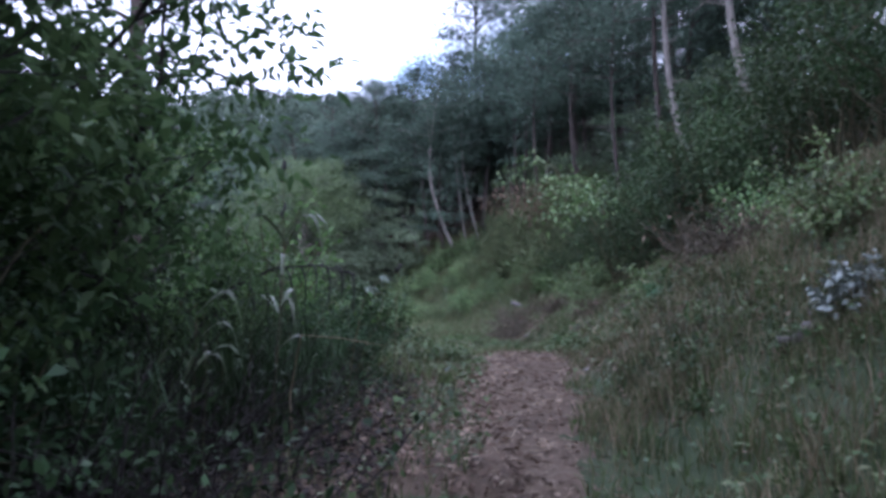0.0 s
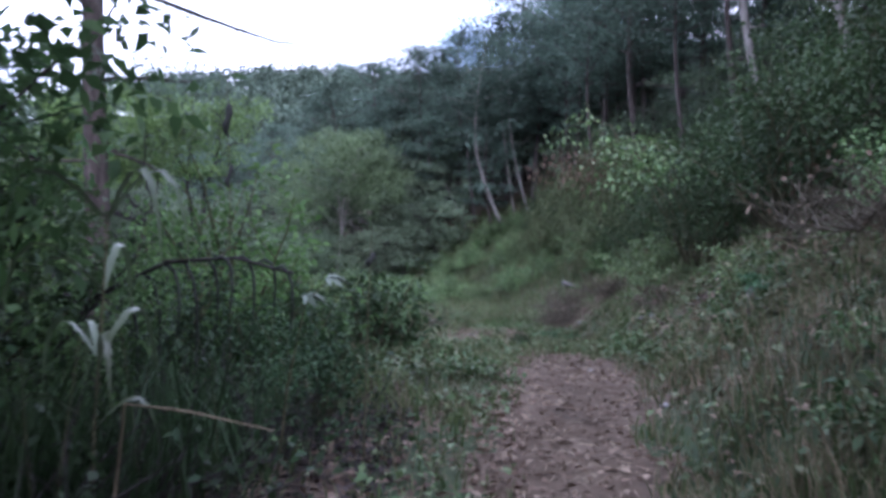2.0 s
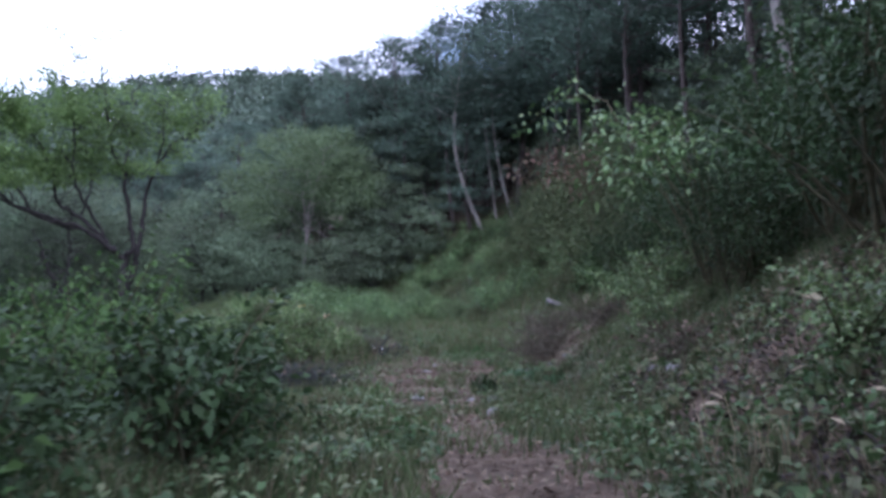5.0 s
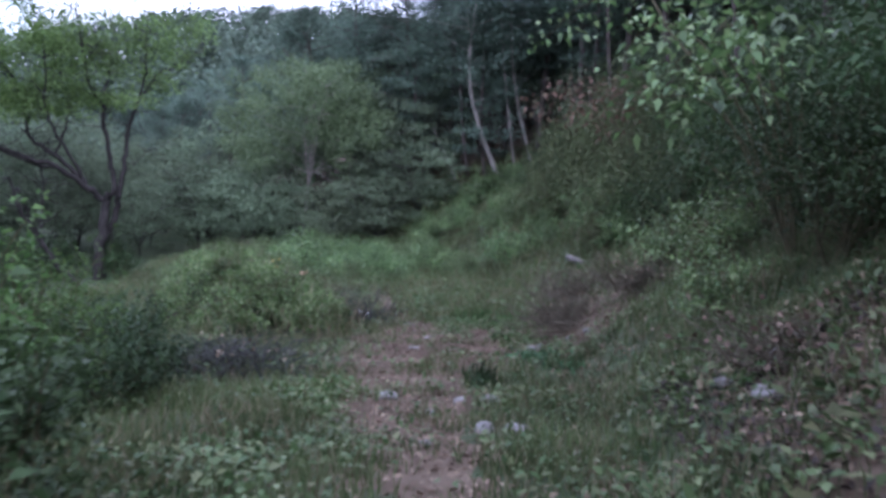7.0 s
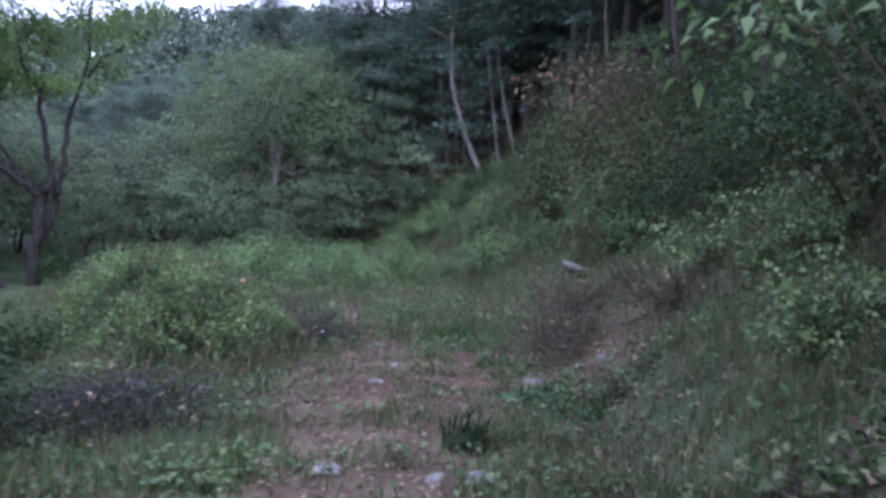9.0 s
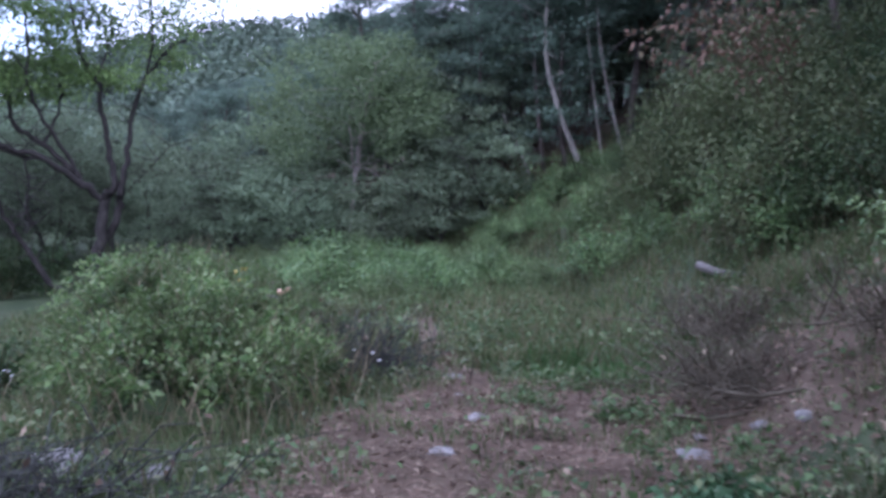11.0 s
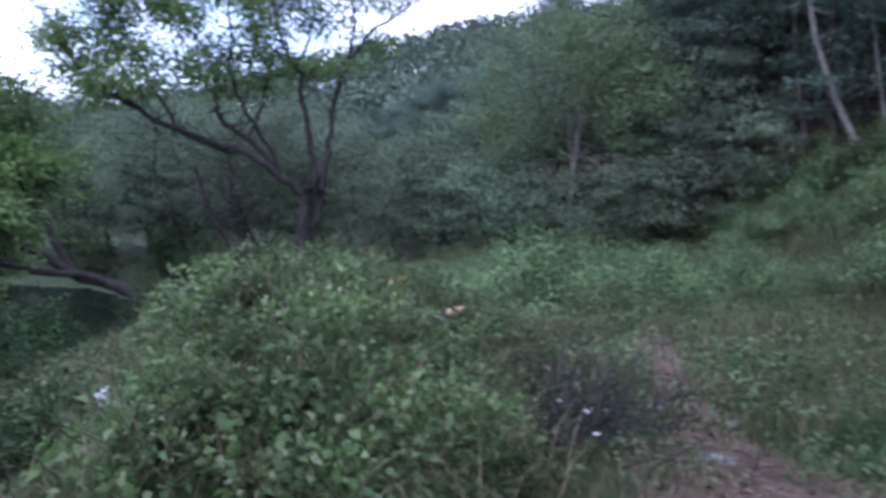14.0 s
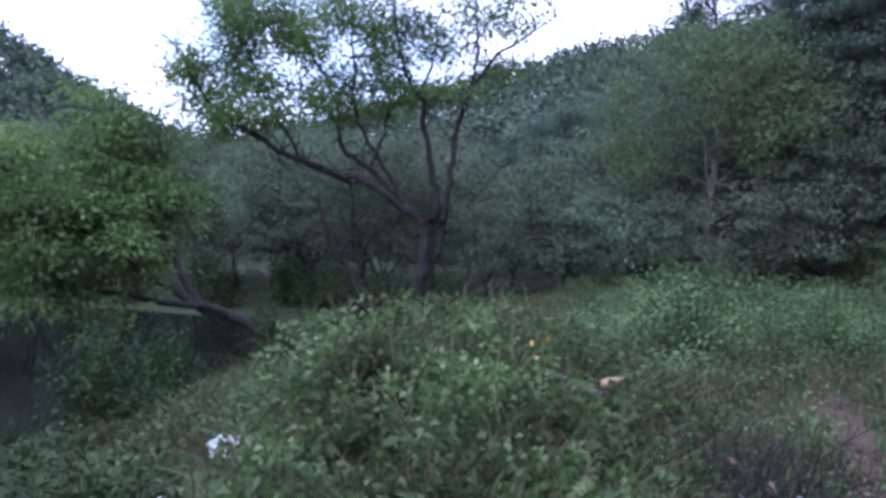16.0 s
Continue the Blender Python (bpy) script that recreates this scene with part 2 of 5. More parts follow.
def leaf_quads(rng, at, way, length, width, droop=0.15, fold=0.12, face=None):
    """Folded pointed leaves: at and way are (n, 3), length and width (n,); face: the side that the blades turn to the light."""
    n = len(at)
    way = unit(way)
    turn = rng.normal(size=(n, 3))
    if face is not None:
        turn = unit(face) + turn * 0.38
    side = unit(np.cross(way, turn))
    up = np.cross(side, way)
    L, W = length[:, None], width[:, None]
    tip = at + way * L
    tip[:, 2] -= droop * length
    mid = at + way * L * 0.45 + up * W * fold
    v = np.stack([at, mid + side * W * 0.5, tip, mid - side * W * 0.5], 1).reshape(-1, 3)
    f = np.arange(4 * n).reshape(n, 4)
    return v, f


def blades(rng, at, lean, height, width):
    """Tapered bent grass blades: at (n, 3), lean (n, 2) sideways reach, height, width (n,)."""
    n = len(at)
    a = rng.uniform(0, math.tau, n)
    side = np.stack([np.cos(a), np.sin(a), np.zeros(n)], 1) * width[:, None] * 0.5
    out = np.concatenate([lean, np.zeros((n, 1))], 1)
    up = np.zeros((n, 3))
    up[:, 2] = height
    mid = at + up * 0.6 + out * 0.35
    tip = at + up * 0.95 + out
    v = np.stack([at - side, at + side, mid - side * 0.8, mid + side * 0.8, tip], 1).reshape(-1, 3)
    base = np.arange(n)[:, None] * 5
    f = (base[:, None, :] + np.array([[0, 1, 2], [1, 3, 2], [2, 3, 4]])[None]).reshape(-1, 3)
    return v, f


class Tubes:
    """Collects round tapered limbs into one quad mesh."""

    def __init__(self, sides=6):
        self.sides, self.v, self.f, self.count = sides, [], [], 0

    def add(self, pts, radii):
        pts, radii, k = np.asarray(pts, float), np.asarray(radii, float), self.sides
        tang = unit(np.gradient(pts, axis=0))
        ref = np.array([1.0, 0.3, 0.1]) if abs(tang[0][2]) > 0.7 else np.array([0.1, 0.2, 1.0])
        a1 = unit(np.cross(tang, ref))
        a2 = np.cross(tang, a1)
        ang = np.arange(k) * math.tau / k
        ring = pts[:, None] + radii[:, None, None] * (a1[:, None] * np.cos(ang)[None, :, None] + a2[:, None] * np.sin(ang)[None, :, None])
        self.v.append(ring.reshape(-1, 3))
        n = len(pts)
        i, j = np.meshgrid(np.arange(n - 1), np.arange(k), indexing="ij")
        q = np.stack([i * k + j, i * k + (j + 1) % k, (i + 1) * k + (j + 1) % k, (i + 1) * k + j], -1).reshape(-1, 4)
        self.f.append(q + self.count)
        self.count += n * k

    def mesh(self, name):
        return quick_mesh(name, np.concatenate(self.v), np.concatenate(self.f), True)


def wander(rng, start, way, length, steps, wobble=0.12, lift=0.0):
    """A limb's centre line that wanders, lifting (or sinking) as it goes."""
    p, d, out = np.array(start, float), unit(np.array(way, float)), [np.array(start, float)]
    for _ in range(steps):
        d = unit(d + rng.normal(size=3) * wobble + np.array([0, 0, lift]))
        p = p + d * length / steps
        out.append(p.copy())
    return np.array(out)


# ---- the lie of the land ----
WATER = -2.0
PATH_Y = np.array([-60, -5, 0, 5, 9, 12, 14, 16, 18, 20, 22, 25, 30, 40, 80])
PATH_Z = np.array([-0.2, 0.0, 0.05, 0.2, 0.26, 0.04, -0.26, -0.58, -0.66, -0.74, -0.92, -1.16, -1.3, -1.4, -1.4])
PATH_X = np.array([-0.6, -0.3, 0.14, 0.58, 0.92, 0.85, 0.42, 0.05, -0.2, -0.35, -0.6, -1.42, -2.8, -5.0, -15])
PATH_W = np.array([0.28, 0.28, 0.26, 0.29, 0.54, 0.4, 0.34, 0.5, 0.62, 0.55, 0.38, 0.32, 0.2, 0.0, 0.0])
TOE_Y = np.array([-60, 0, 8, 12, 15, 20, 23, 27, 30, 34, 38, 42, 47, 55, 70, 120])
TOE_X = np.array([1.5, 1.4, 1.45, 1.75, 1.9, 1.7, 1.5, 1.35, 0.7, -0.6, -2.9, -6.0, -14.0, -27.0, -45.0, -70.0])


def smooth01(a, b, x):
    t = np.clip((x - a) / (b - a), 0, 1)
    return t * t * (3 - 2 * t)


def wave(x, y, s, k=0.0):
    """Smooth irregular waves between about -1 and 1, of size s metres."""
    x, y = np.asarray(x) / s, np.asarray(y) / s
    return (np.sin(x * 2.1 + 1.3 * np.sin(y * 1.7 + k) + k) + np.sin(y * 2.3 + 1.1 * np.sin(x * 1.9 - k) + 2 * k)
            + np.sin(x * 1.3 - y * 1.6 + 1.7 * np.sin(x * 0.7 + y * 0.9) + 3 * k)) / 3


def path_off(x, y):
    """Sideways distance from the path's middle over its half width."""
    w = np.interp(y, PATH_Y, PATH_W) + 0.13 * wave(x, y, 0.9, 2) + 0.13 * wave(x, y, 0.33, 5)
    clearing = np.exp(-(((x + 0.3) / 1.7) ** 2 + ((y - 19.9) / 1.3) ** 2)) * 0.75
    trodden = np.exp(-(((x - 1.5) / 1.7) ** 2 + ((y - 21.6) / 1.5) ** 2)) * 2.6
    return np.abs(x - np.interp(y, PATH_Y, PATH_X)) / np.maximum(0.04, w + clearing + trodden)


RIDGE_A = np.array([-180, -120, -60, -30, -10, 10, 24, 30, 36, 43, 50, 55, 60, 66, 75, 100, 140, 180])
RIDGE_T = np.array([8, 12, 13, 13, 11, 10, 11.0, 10.4, 9.0, 7.0, 5.2, 5.6, 8.2, 12.0, 15.5, 12, 9, 8])


def land(x, y):
    x, y = np.asarray(x, float), np.asarray(y, float)
    base = np.interp(y, PATH_Y, PATH_Z)
    e = np.sqrt(((x + 24) / 13.5) ** 2 + ((y - 18) / 17) ** 2)
    d = (e - 1) * 13.5
    shore = np.where(d < 0, WATER + 0.3 * d, np.where(d < 4, WATER + 0.06 * d, WATER + 0.24 + 0.38 * (d - 4)))
    shore = np.maximum(shore, -4.5)
    k = 0.35
    hmix = np.clip(0.5 + 0.5 * (shore - base) / k, 0, 1)
    z = shore * (1 - hmix) + base * hmix - k * hmix * (1 - hmix)
    s = x - np.interp(y, TOE_Y, TOE_X) + 0.25 * wave(x, y, 3.0, 1)
    rise = np.where(s < 0, 0, np.where(s < 5, 0.72 * s, 3.6 + 0.42 * (s - 5)))
    rise = np.where(s > 30, 14.1 + 0.12 * (s - 30), rise)
    rise = rise * (1 - 0.2 * smooth01(36, 42, y)) * (1 - 0.5 * smooth01(44, 60, y))
    z = z + rise
    ang = np.degrees(np.arctan2(-(x + 1), y - 18.5))
    r = np.hypot(x + 1, y - 18.5)
    ridge = 165 * np.tan(np.radians(np.interp(ang, RIDGE_A, RIDGE_T))) * 0.93
    hill = ridge * smooth01(58, 165, r) * np.where(r > 165, np.maximum(0.75, 1 - (r - 165) / 500), 1)
    z = np.maximum(z, np.minimum(z, 4) + hill) + 0.0
    z = z + 1.2 * wave(x, y, 18, 4) * smooth01(50, 100, r)
    near = 1 - smooth01(40, 70, r)
    z = z + near * (0.05 * wave(x, y, 1.1, 3) + 0.02 * wave(x, y, 0.4, 7)) * np.clip(path_off(x, y), 0.25, 1)
    return z


def spot(x, y, sink=0.0):
    return (x, y, float(land(x, y)) - sink)


def axis(lo, hi, a, b, step):
    """Even fine steps from a to b, growing steps out to lo and hi."""
    mid = list(np.arange(a, b + 1e-6, step))
    out, g = [mid[-1]], step
    while out[-1] < hi:
        g *= 1.16
        out.append(out[-1] + g)
    left, g = [mid[0]], step
    while left[-1] > lo:
        g *= 1.16
        left.append(left[-1] - g)
    return np.array(left[:0:-1] + mid + out[1:])


gx, gy = axis(-900, 900, -12, 8, 0.17), axis(-900, 900, 0, 40, 0.17)
GX, GY = np.meshgrid(gx, gy)
gv = np.stack([GX, GY, land(GX, GY)], -1).reshape(-1, 3)
ii, jj = np.meshgrid(np.arange(len(gy) - 1), np.arange(len(gx) - 1), indexing="ij")
c = len(gx)
gf = np.stack([ii * c + jj, ii * c + jj + 1, (ii + 1) * c + jj + 1, (ii + 1) * c + jj], -1).reshape(-1, 4)
ground = solid("ground", quick_mesh("ground", gv, gf, True), M_SOIL, (0, 0, 0), "bare brown woodland soil under grass and litter", "ground", kind="structure")

ground.data.materials.append(M_TURF)
fx, fy = gv[gf].mean(1)[:, 0], gv[gf].mean(1)[:, 1]
wob_x, wob_y = fx + 0.3 * wave(fx, fy, 0.5, 23) + 0.15 * wave(fx, fy, 0.2, 29), fy + 0.4 * wave(fx, fy, 0.6, 31)


def round_patch(cx, cy, rx, ry):
    return ((wob_x - cx) / rx) ** 2 + ((wob_y - cy) / ry) ** 2 < 1


wood_floor = fx - np.interp(fy, TOE_Y, TOE_X)
turf = ((path_off(fx, fy) + 0.3 * wave(fx, fy, 0.25, 17) > 1.2) & ~round_patch(-1.9, 3.2, 1.9, 5.2) & ~round_patch(2.2, 21.8, 1.0, 1.9)
        & ~round_patch(3.2, 11.6, 1.2, 3.6) & ~((wood_floor > 6.2 + 0.6 * wave(fx, fy, 1.5, 35)) & (wood_floor < 28) & (fy > 25) & (fy < 70)))
ground.data.polygons.foreach_set("material_index", turf.astype(np.int32))

wa = np.arange(64) * math.tau / 64
wv = np.concatenate([[[-24, 18, WATER]], np.stack([-24 + 15.5 * np.cos(wa), 18 + 19 * np.sin(wa), np.full(64, WATER)], 1)])
wf = np.array([[0, 1 + i, 1 + (i + 1) % 64] for i in range(64)])
solid("water", quick_mesh("water", wv, wf), M_WATER, (0, 0, 0), "still dark pond water below the path", "pond", kind="structure")


# ---- plants: one function for each kind ----
def tuft_leaves(rng, centres, spread, per, length, width, up=0.3, droop=0.1, flat=1.0):
    """per leaves round each centre, pointing out and a little up."""
    c = np.repeat(centres, per, 0)
    off = rng.normal(size=c.shape) * spread * np.array([1, 1, flat])
    way = unit(off + rng.normal(size=c.shape) * spread * 0.7 + np.array([0, 0, up * spread]))
    n = len(c)
    face = off / spread * 0.5 + np.array([0, 0, 1.1])
    return leaf_quads(rng, c + off, way, rng.uniform(0.7, 1.25, n) * length, rng.uniform(0.75, 1.2, n) * width, droop, face=face)


def make_pine(name, seed, height, crown_from, reach, bend, bark, label, group, per=18, radius=None, boughs=26, needle=(0.28, 0.07)):
    """A red pine: bent bare trunk, dead snags, flat irregular plates of needles."""
    rng = np.random.default_rng(seed)
    top = thing(name, (0, 0, 0), label, "tree", group)
    n = 12
    u = np.linspace(0, 1, n)
    side = rng.uniform(0, math.tau)
    sway = bend * np.sin(u * math.pi * 0.9) + 0.05 * height * 0.1 * np.sin(u * 9 + seed)
    line = np.stack([sway * math.cos(side), sway * math.sin(side), u * height - 0.25], 1)
    r0 = radius or height * 0.013
    tb = Tubes(8)
    tb.add(line, r0 * (1.15 - u) ** 0.8 + 0.012)
    part("trunk", tb.mesh("pine_trunk"), bark, top)
    limbs, ends = Tubes(3), []
    for i in range(boughs):
        f = crown_from + (1 - crown_from) * ((i + rng.uniform(0, 0.8)) / boughs) ** 0.9
        f = min(f, 0.99)
        p = np.array([np.interp(f, u, line[:, k]) for k in range(3)])
        a = i * 2.4 + rng.uniform(-0.5, 0.5)
        g = (f - crown_from) / (1 - crown_from)
        length = reach * (0.45 + 0.75 * math.sin(math.pi * min(1, 0.18 + 0.75 * g))) * rng.uniform(0.55, 1.15)
        if f > 0.92:
            length *= 0.5
        bough = wander(rng, p, (math.cos(a), math.sin(a), 0.1 + 0.45 * g), length, 5, 0.14, 0.02)
        limbs.add(bough, np.linspace(r0 * 0.34, 0.012, 6))
        for q in (2, 3, 4, 5):
            for _ in range(3):
                ends.append(bough[q] + rng.normal(size=3) * np.array([0.30, 0.30, 0.05]) * length * 0.42)
    for _ in range(7):
        f = rng.uniform(0.25, crown_from + 0.1)
        p = np.array([np.interp(f, u, line[:, k]) for k in range(3)])
        a = rng.uniform(0, math.tau)
        limbs.add(wander(rng, p, (math.cos(a), math.sin(a), rng.uniform(-0.3, 0.3)), rng.uniform(0.5, 1.6), 4, 0.2), np.linspace(r0 * 0.18, 0.006, 5))
    ends.append(line[-1])
    part("branchwork", limbs.mesh("pine_branches"), bark, top)
    v, f = tuft_leaves(rng, np.array(ends), reach * 0.16, per, *needle, 0.25, 0.05, 0.2)
    part("crown", quick_mesh("pine_crown", v, f), M_PINE, top, "dark blue-green needle plates")
    return top


def make_broadleaf(name, seed, height, width, trunk_share, leaves, leaf, material, bark, label, group="", forks=3, radius=0.12, clumps=70, lowest=0.2, plate=1.0, upright=0.5, opening=None):
    """A broad-leaved tree: a forking trunk, limbs that reach into a clumped uneven crown."""
    rng = np.random.default_rng(seed)
    top = thing(name, (0, 0, 0), label, "tree", group)
    trunk = wander(rng, (0, 0, -0.2), (rng.normal() * 0.08, rng.normal() * 0.08, 1), height * trunk_share + 0.2, 6, 0.05)
    tb = Tubes(8)
    tb.add(trunk, np.linspace(radius, radius * 0.7, 7))
    part("trunk", tb.mesh("trunk"), bark, top)
    limbs = Tubes(4)
    tips = []
    for i in range(forks):
        a = i * math.tau / forks + rng.uniform(-0.4, 0.4)
        b = wander(rng, trunk[-1], (upright * math.cos(a), upright * math.sin(a), 1), height * (0.95 - trunk_share) * rng.uniform(0.75, 1), 7, 0.13)
        limbs.add(b, np.linspace(radius * 0.6, 0.012, 8))
        for q in range(1, 8):
            for _ in range(2):
                a2 = rng.uniform(0, math.tau)
                g = q / 7
                t = wander(rng, b[q], (math.cos(a2), math.sin(a2), 0.35), width * 0.5 * (1.05 - 0.5 * g) * rng.uniform(0.5, 1), 5, 0.2, 0.02)
                limbs.add(t, np.linspace(radius * 0.25, 0.006, 6))
                tips += [t[3], t[4], t[5]]
    part("branchwork", limbs.mesh("branchwork"), bark, top)
    tips = np.array(tips)
    tips = tips[rng.choice(len(tips), min(clumps, len(tips)), False)]
    ring, low = rng.uniform(0, math.tau, clumps), np.arcsin(rng.uniform(-0.85, 1, clumps))
    full = rng.uniform(0.7, 1.0, clumps)
    shell = np.stack([np.cos(ring) * np.cos(low) * width * 0.5 * full, np.sin(ring) * np.cos(low) * width * 0.5 * full,
                      height * (0.5 + 0.5 * lowest) + np.sin(low) * height * 0.47 * (1 - lowest) * full], 1)
    tips = np.concatenate([tips, shell])
    if opening:
        tips = tips[~((np.abs(tips[:, 0]) < opening[0]) & (tips[:, 1] < 0.2) & (tips[:, 2] > opening[1]) & (tips[:, 2] < opening[2]))]
    per = max(4, leaves // len(tips))
    spread = np.array([0.34, 0.34, 0.22 * plate]) * width * (0.21 if plate == 1 else 0.26)
    c = np.repeat(tips, per, 0)
    ball = unit(rng.normal(size=c.shape)) * rng.uniform(0.3, 1, (len(c), 1)) ** 0.6
    off = ball * spread * 1.5 * np.repeat(rng.uniform(0.55, 1.2, (len(tips), 1)), per, 0)
    way = unit(ball + rng.normal(size=c.shape) * 0.6 + np.array([0, 0, 0.1]))
    n = len(c)
    v, f = leaf_quads(rng, c + off, way, rng.uniform(0.7, 1.3, n) * leaf, rng.uniform(0.7, 1.2, n) * leaf * 0.55, 0.2, face=ball + np.array([0, 0, 0.7]))
    part("crown", quick_mesh("leaf_crown", v, f), material, top)
    return top


def make_bush(name, seed, width, height, leaves, leaf, material, label, group="", stems=9, clumps=26, stem_material=None, ratio=0.55, airy=0.0, skirt=0.0):
    """A bush: stems fanning from the root, leaves in clumps over a lumpy dome."""
    rng = np.random.default_rng(seed)
    top = thing(name, (0, 0, 0), label, "bush", group)
    tb = Tubes(3)
    tips = []
    for i in range(stems):
        a = rng.uniform(0, math.tau)
        el = rng.uniform(0.25, 1.5)
        way = np.array([math.cos(a) * math.cos(el) * width * 0.5, math.sin(a) * math.cos(el) * width * 0.5, math.sin(el) * height])
        ln = np.linalg.norm(way) * rng.uniform(0.8, 1.1 + airy)
        s = wander(rng, (rng.normal() * 0.06 * width, rng.normal() * 0.06 * width, -0.1), way + np.array([0, 0, 0.3 * height]), ln, 7, 0.12, -0.03)
        tb.add(s, np.linspace(0.012 + 0.008 * height, 0.004, 8))
        tips += [s[4], s[5], s[6], s[7]]
        for q in (3, 4, 5):
            w2 = rng.normal(size=3) + np.array([0, 0, 0.3])
            s2 = wander(rng, s[q], w2, ln * 0.3, 4, 0.18)
            tb.add(s2, np.linspace(0.006, 0.0025, 5))
            tips.append(s2[-1])
    part("stemwork", tb.mesh("bush_stems"), stem_material or M_STEM, top)
    el = np.arcsin(rng.uniform(0.02, 1, clumps))
    a = rng.uniform(0, math.tau, clumps)
    rr = rng.uniform(0.55, 1.0, clumps)
    dome = np.stack([np.cos(a) * np.cos(el) * width * 0.5 * rr, np.sin(a) * np.cos(el) * width * 0.5 * rr, np.sin(el) * height * rr * 0.95], 1)
    centres = np.concatenate([np.array(tips), dome])
    per = max(3, leaves // len(centres))
    c = np.repeat(centres, per, 0)
    off = rng.normal(size=c.shape) * np.array([width * 0.06, width * 0.06, height * 0.055])
    at = c + off
    at[:, 2] = np.abs(at[:, 2]) + 0.02
    keep = at[:, 2] > skirt * height * rng.uniform(0.4, 1.3, len(at))
    at, off, c = at[keep], off[keep], c[keep]
    way = unit(at * np.array([1, 1, 0.4]) / width + rng.normal(size=c.shape) * 0.55 + np.array([0, 0, 0.15]))
    n = len(c)
    v, f = leaf_quads(rng, at, way, rng.uniform(0.6, 1.3, n) * leaf, rng.uniform(0.7, 1.2, n) * leaf * ratio, 0.25, face=off / width * 6 + at / width + np.array([0, 0, 0.8]))
    part("foliage", quick_mesh("bush_leaves", v, f), material, top)
    return top


def make_reeds(name, seed, spread, height, count, material, label, group="", blade=0.016):
    """A clump of arching reed blades with a few stalks."""
    rng = np.random.default_rng(seed)
    top = thing(name, (0, 0, 0), label, "reeds", group)
    tb = Tubes(4)
    for _ in range(max(4, count // 40)):
        a = rng.uniform(0, math.tau)
        s = wander(rng, (rng.normal() * spread * 0.4, rng.normal() * spread * 0.4, -0.05), (0.15 * math.cos(a), 0.15 * math.sin(a), 1), height * rng.uniform(0.7, 1.05), 5, 0.05)
        tb.add(s, np.linspace(0.25, 0.1, 6) * blade)
    part("stalkwork", tb.mesh("reed_stalks"), M_STEM, top)
    at = np.zeros((count, 3))
    at[:, :2] = rng.normal(size=(count, 2)) * spread * 0.5
    at[:, 2] = rng.uniform(0, 0.55, count) * height
    a = rng.uniform(0, math.tau, count)
    h = height * rng.uniform(0.2, 0.55, count)
    reach = rng.uniform(0.15, 0.6, count) * height * 0.6
    v, f = blades(rng, at, np.stack([np.cos(a) * reach, np.sin(a) * reach], 1), h, rng.uniform(0.65, 1.35, count) * blade)
    part("bladework", quick_mesh("reed_blades", v, f), material, top)
    return top


def make_brush(name, seed, width, height, twigs, material, label, category="dead bush", leaves=0, leaf_mat=None):
    """A tangle of dead twigs."""
    rng = np.random.default_rng(seed)
    top = thing(name, (0, 0, 0), label, category)
    tb = Tubes(4)
    tips = []
    for _ in range(twigs):
        a, el = rng.uniform(0, math.tau), rng.uniform(0.05, 1.3)
        p = np.array([rng.normal() * width * 0.2, rng.normal() * width * 0.2, rng.uniform(-0.05, 0.15) * height])
        s = wander(rng, p, (math.cos(a), math.sin(a), el), rng.uniform(0.35, 0.75) * width * 0.75, 5, 0.25, -0.05)
        s[:, 2] = np.clip(s[:, 2], -0.05, height)
        tb.add(s, np.linspace(rng.uniform(0.004, 0.011), 0.002, 6))
        tips += [s[3], s[5]]
    part("twigwork", tb.mesh("twigs"), material, top)
    if leaves:
        tips = np.array(tips)
        v, f = tuft_leaves(rng, tips[rng.choice(len(tips), leaves)], 0.05, 2, 0.07, 0.035)
        part("dry_leaves", quick_mesh("dry_leaves", v, f), leaf_mat, top)
    return top


def put(model, places, sink=0.05):
    """The model at the first place, copies of it at the others: (x, y, turn, scale)."""
    for i, (x, y, turn, scale) in enumerate(places):
        m = pose(*spot(x, y, sink), 0, 0, turn)
        ob = model
        if i:
            ob = copy_thing(model, m)
        ob.matrix_basis = m @ Matrix.Diagonal((scale, scale, scale, 1))


rng = np.random.default_rng(11)


def hill_off(x, y):
    return x - np.interp(y, TOE_Y, TOE_X)


# ---- the pine wood on the slope ----
wood = "pines on the slope"
pines = [
    make_pine("pine_tree", 21, 11.0, 0.42, 2.5, 0.5, M_PINE_BARK, "tall dark pine with a bare lower trunk on the slope", wood),
    make_pine("pine_tree", 22, 9.5, 0.36, 2.3, 0.9, M_PINE_BARK, "bent pine with flat needle plates on the slope", wood),
    make_pine("pine_tree", 23, 12.0, 0.48, 2.7, 0.3, M_PINE_BARK, "straight tall pine with an open crown on the slope", wood),
    make_pine("pine_tree", 24, 8.0, 0.2, 2.2, 0.4, M_PINE_BARK, "younger full-crowned pine on the slope", wood, boughs=24),
]
spots = {0: [], 1: [], 2: [], 3: []}
placed = []
tries = 0
while len(placed) < 112 and tries < 9000:
    tries += 1
    y = rng.uniform(10, 74)
    x = rng.uniform(-48, 34)
    s = hill_off(x, y)
    if not (6.0 < s < 27) or math.hypot(x, y - 18) > 62:
        continue
    if y < 40 and s < 7.5:
        continue
    gap = 2.3 if s < 14 else 3.0
    if any((x - a) ** 2 + (y - b) ** 2 < gap * gap for a, b in placed):
        continue
    placed.append((x, y))
    k = 3 if (y > 42 and s < 9 and rng.random() < 0.6) else int(rng.integers(0, 3))
    spots[k].append((x, y, rng.uniform(0, 360), rng.uniform(0.8, 1.12) * (1 - 0.37 * float(smooth01(38, 48, y)))))
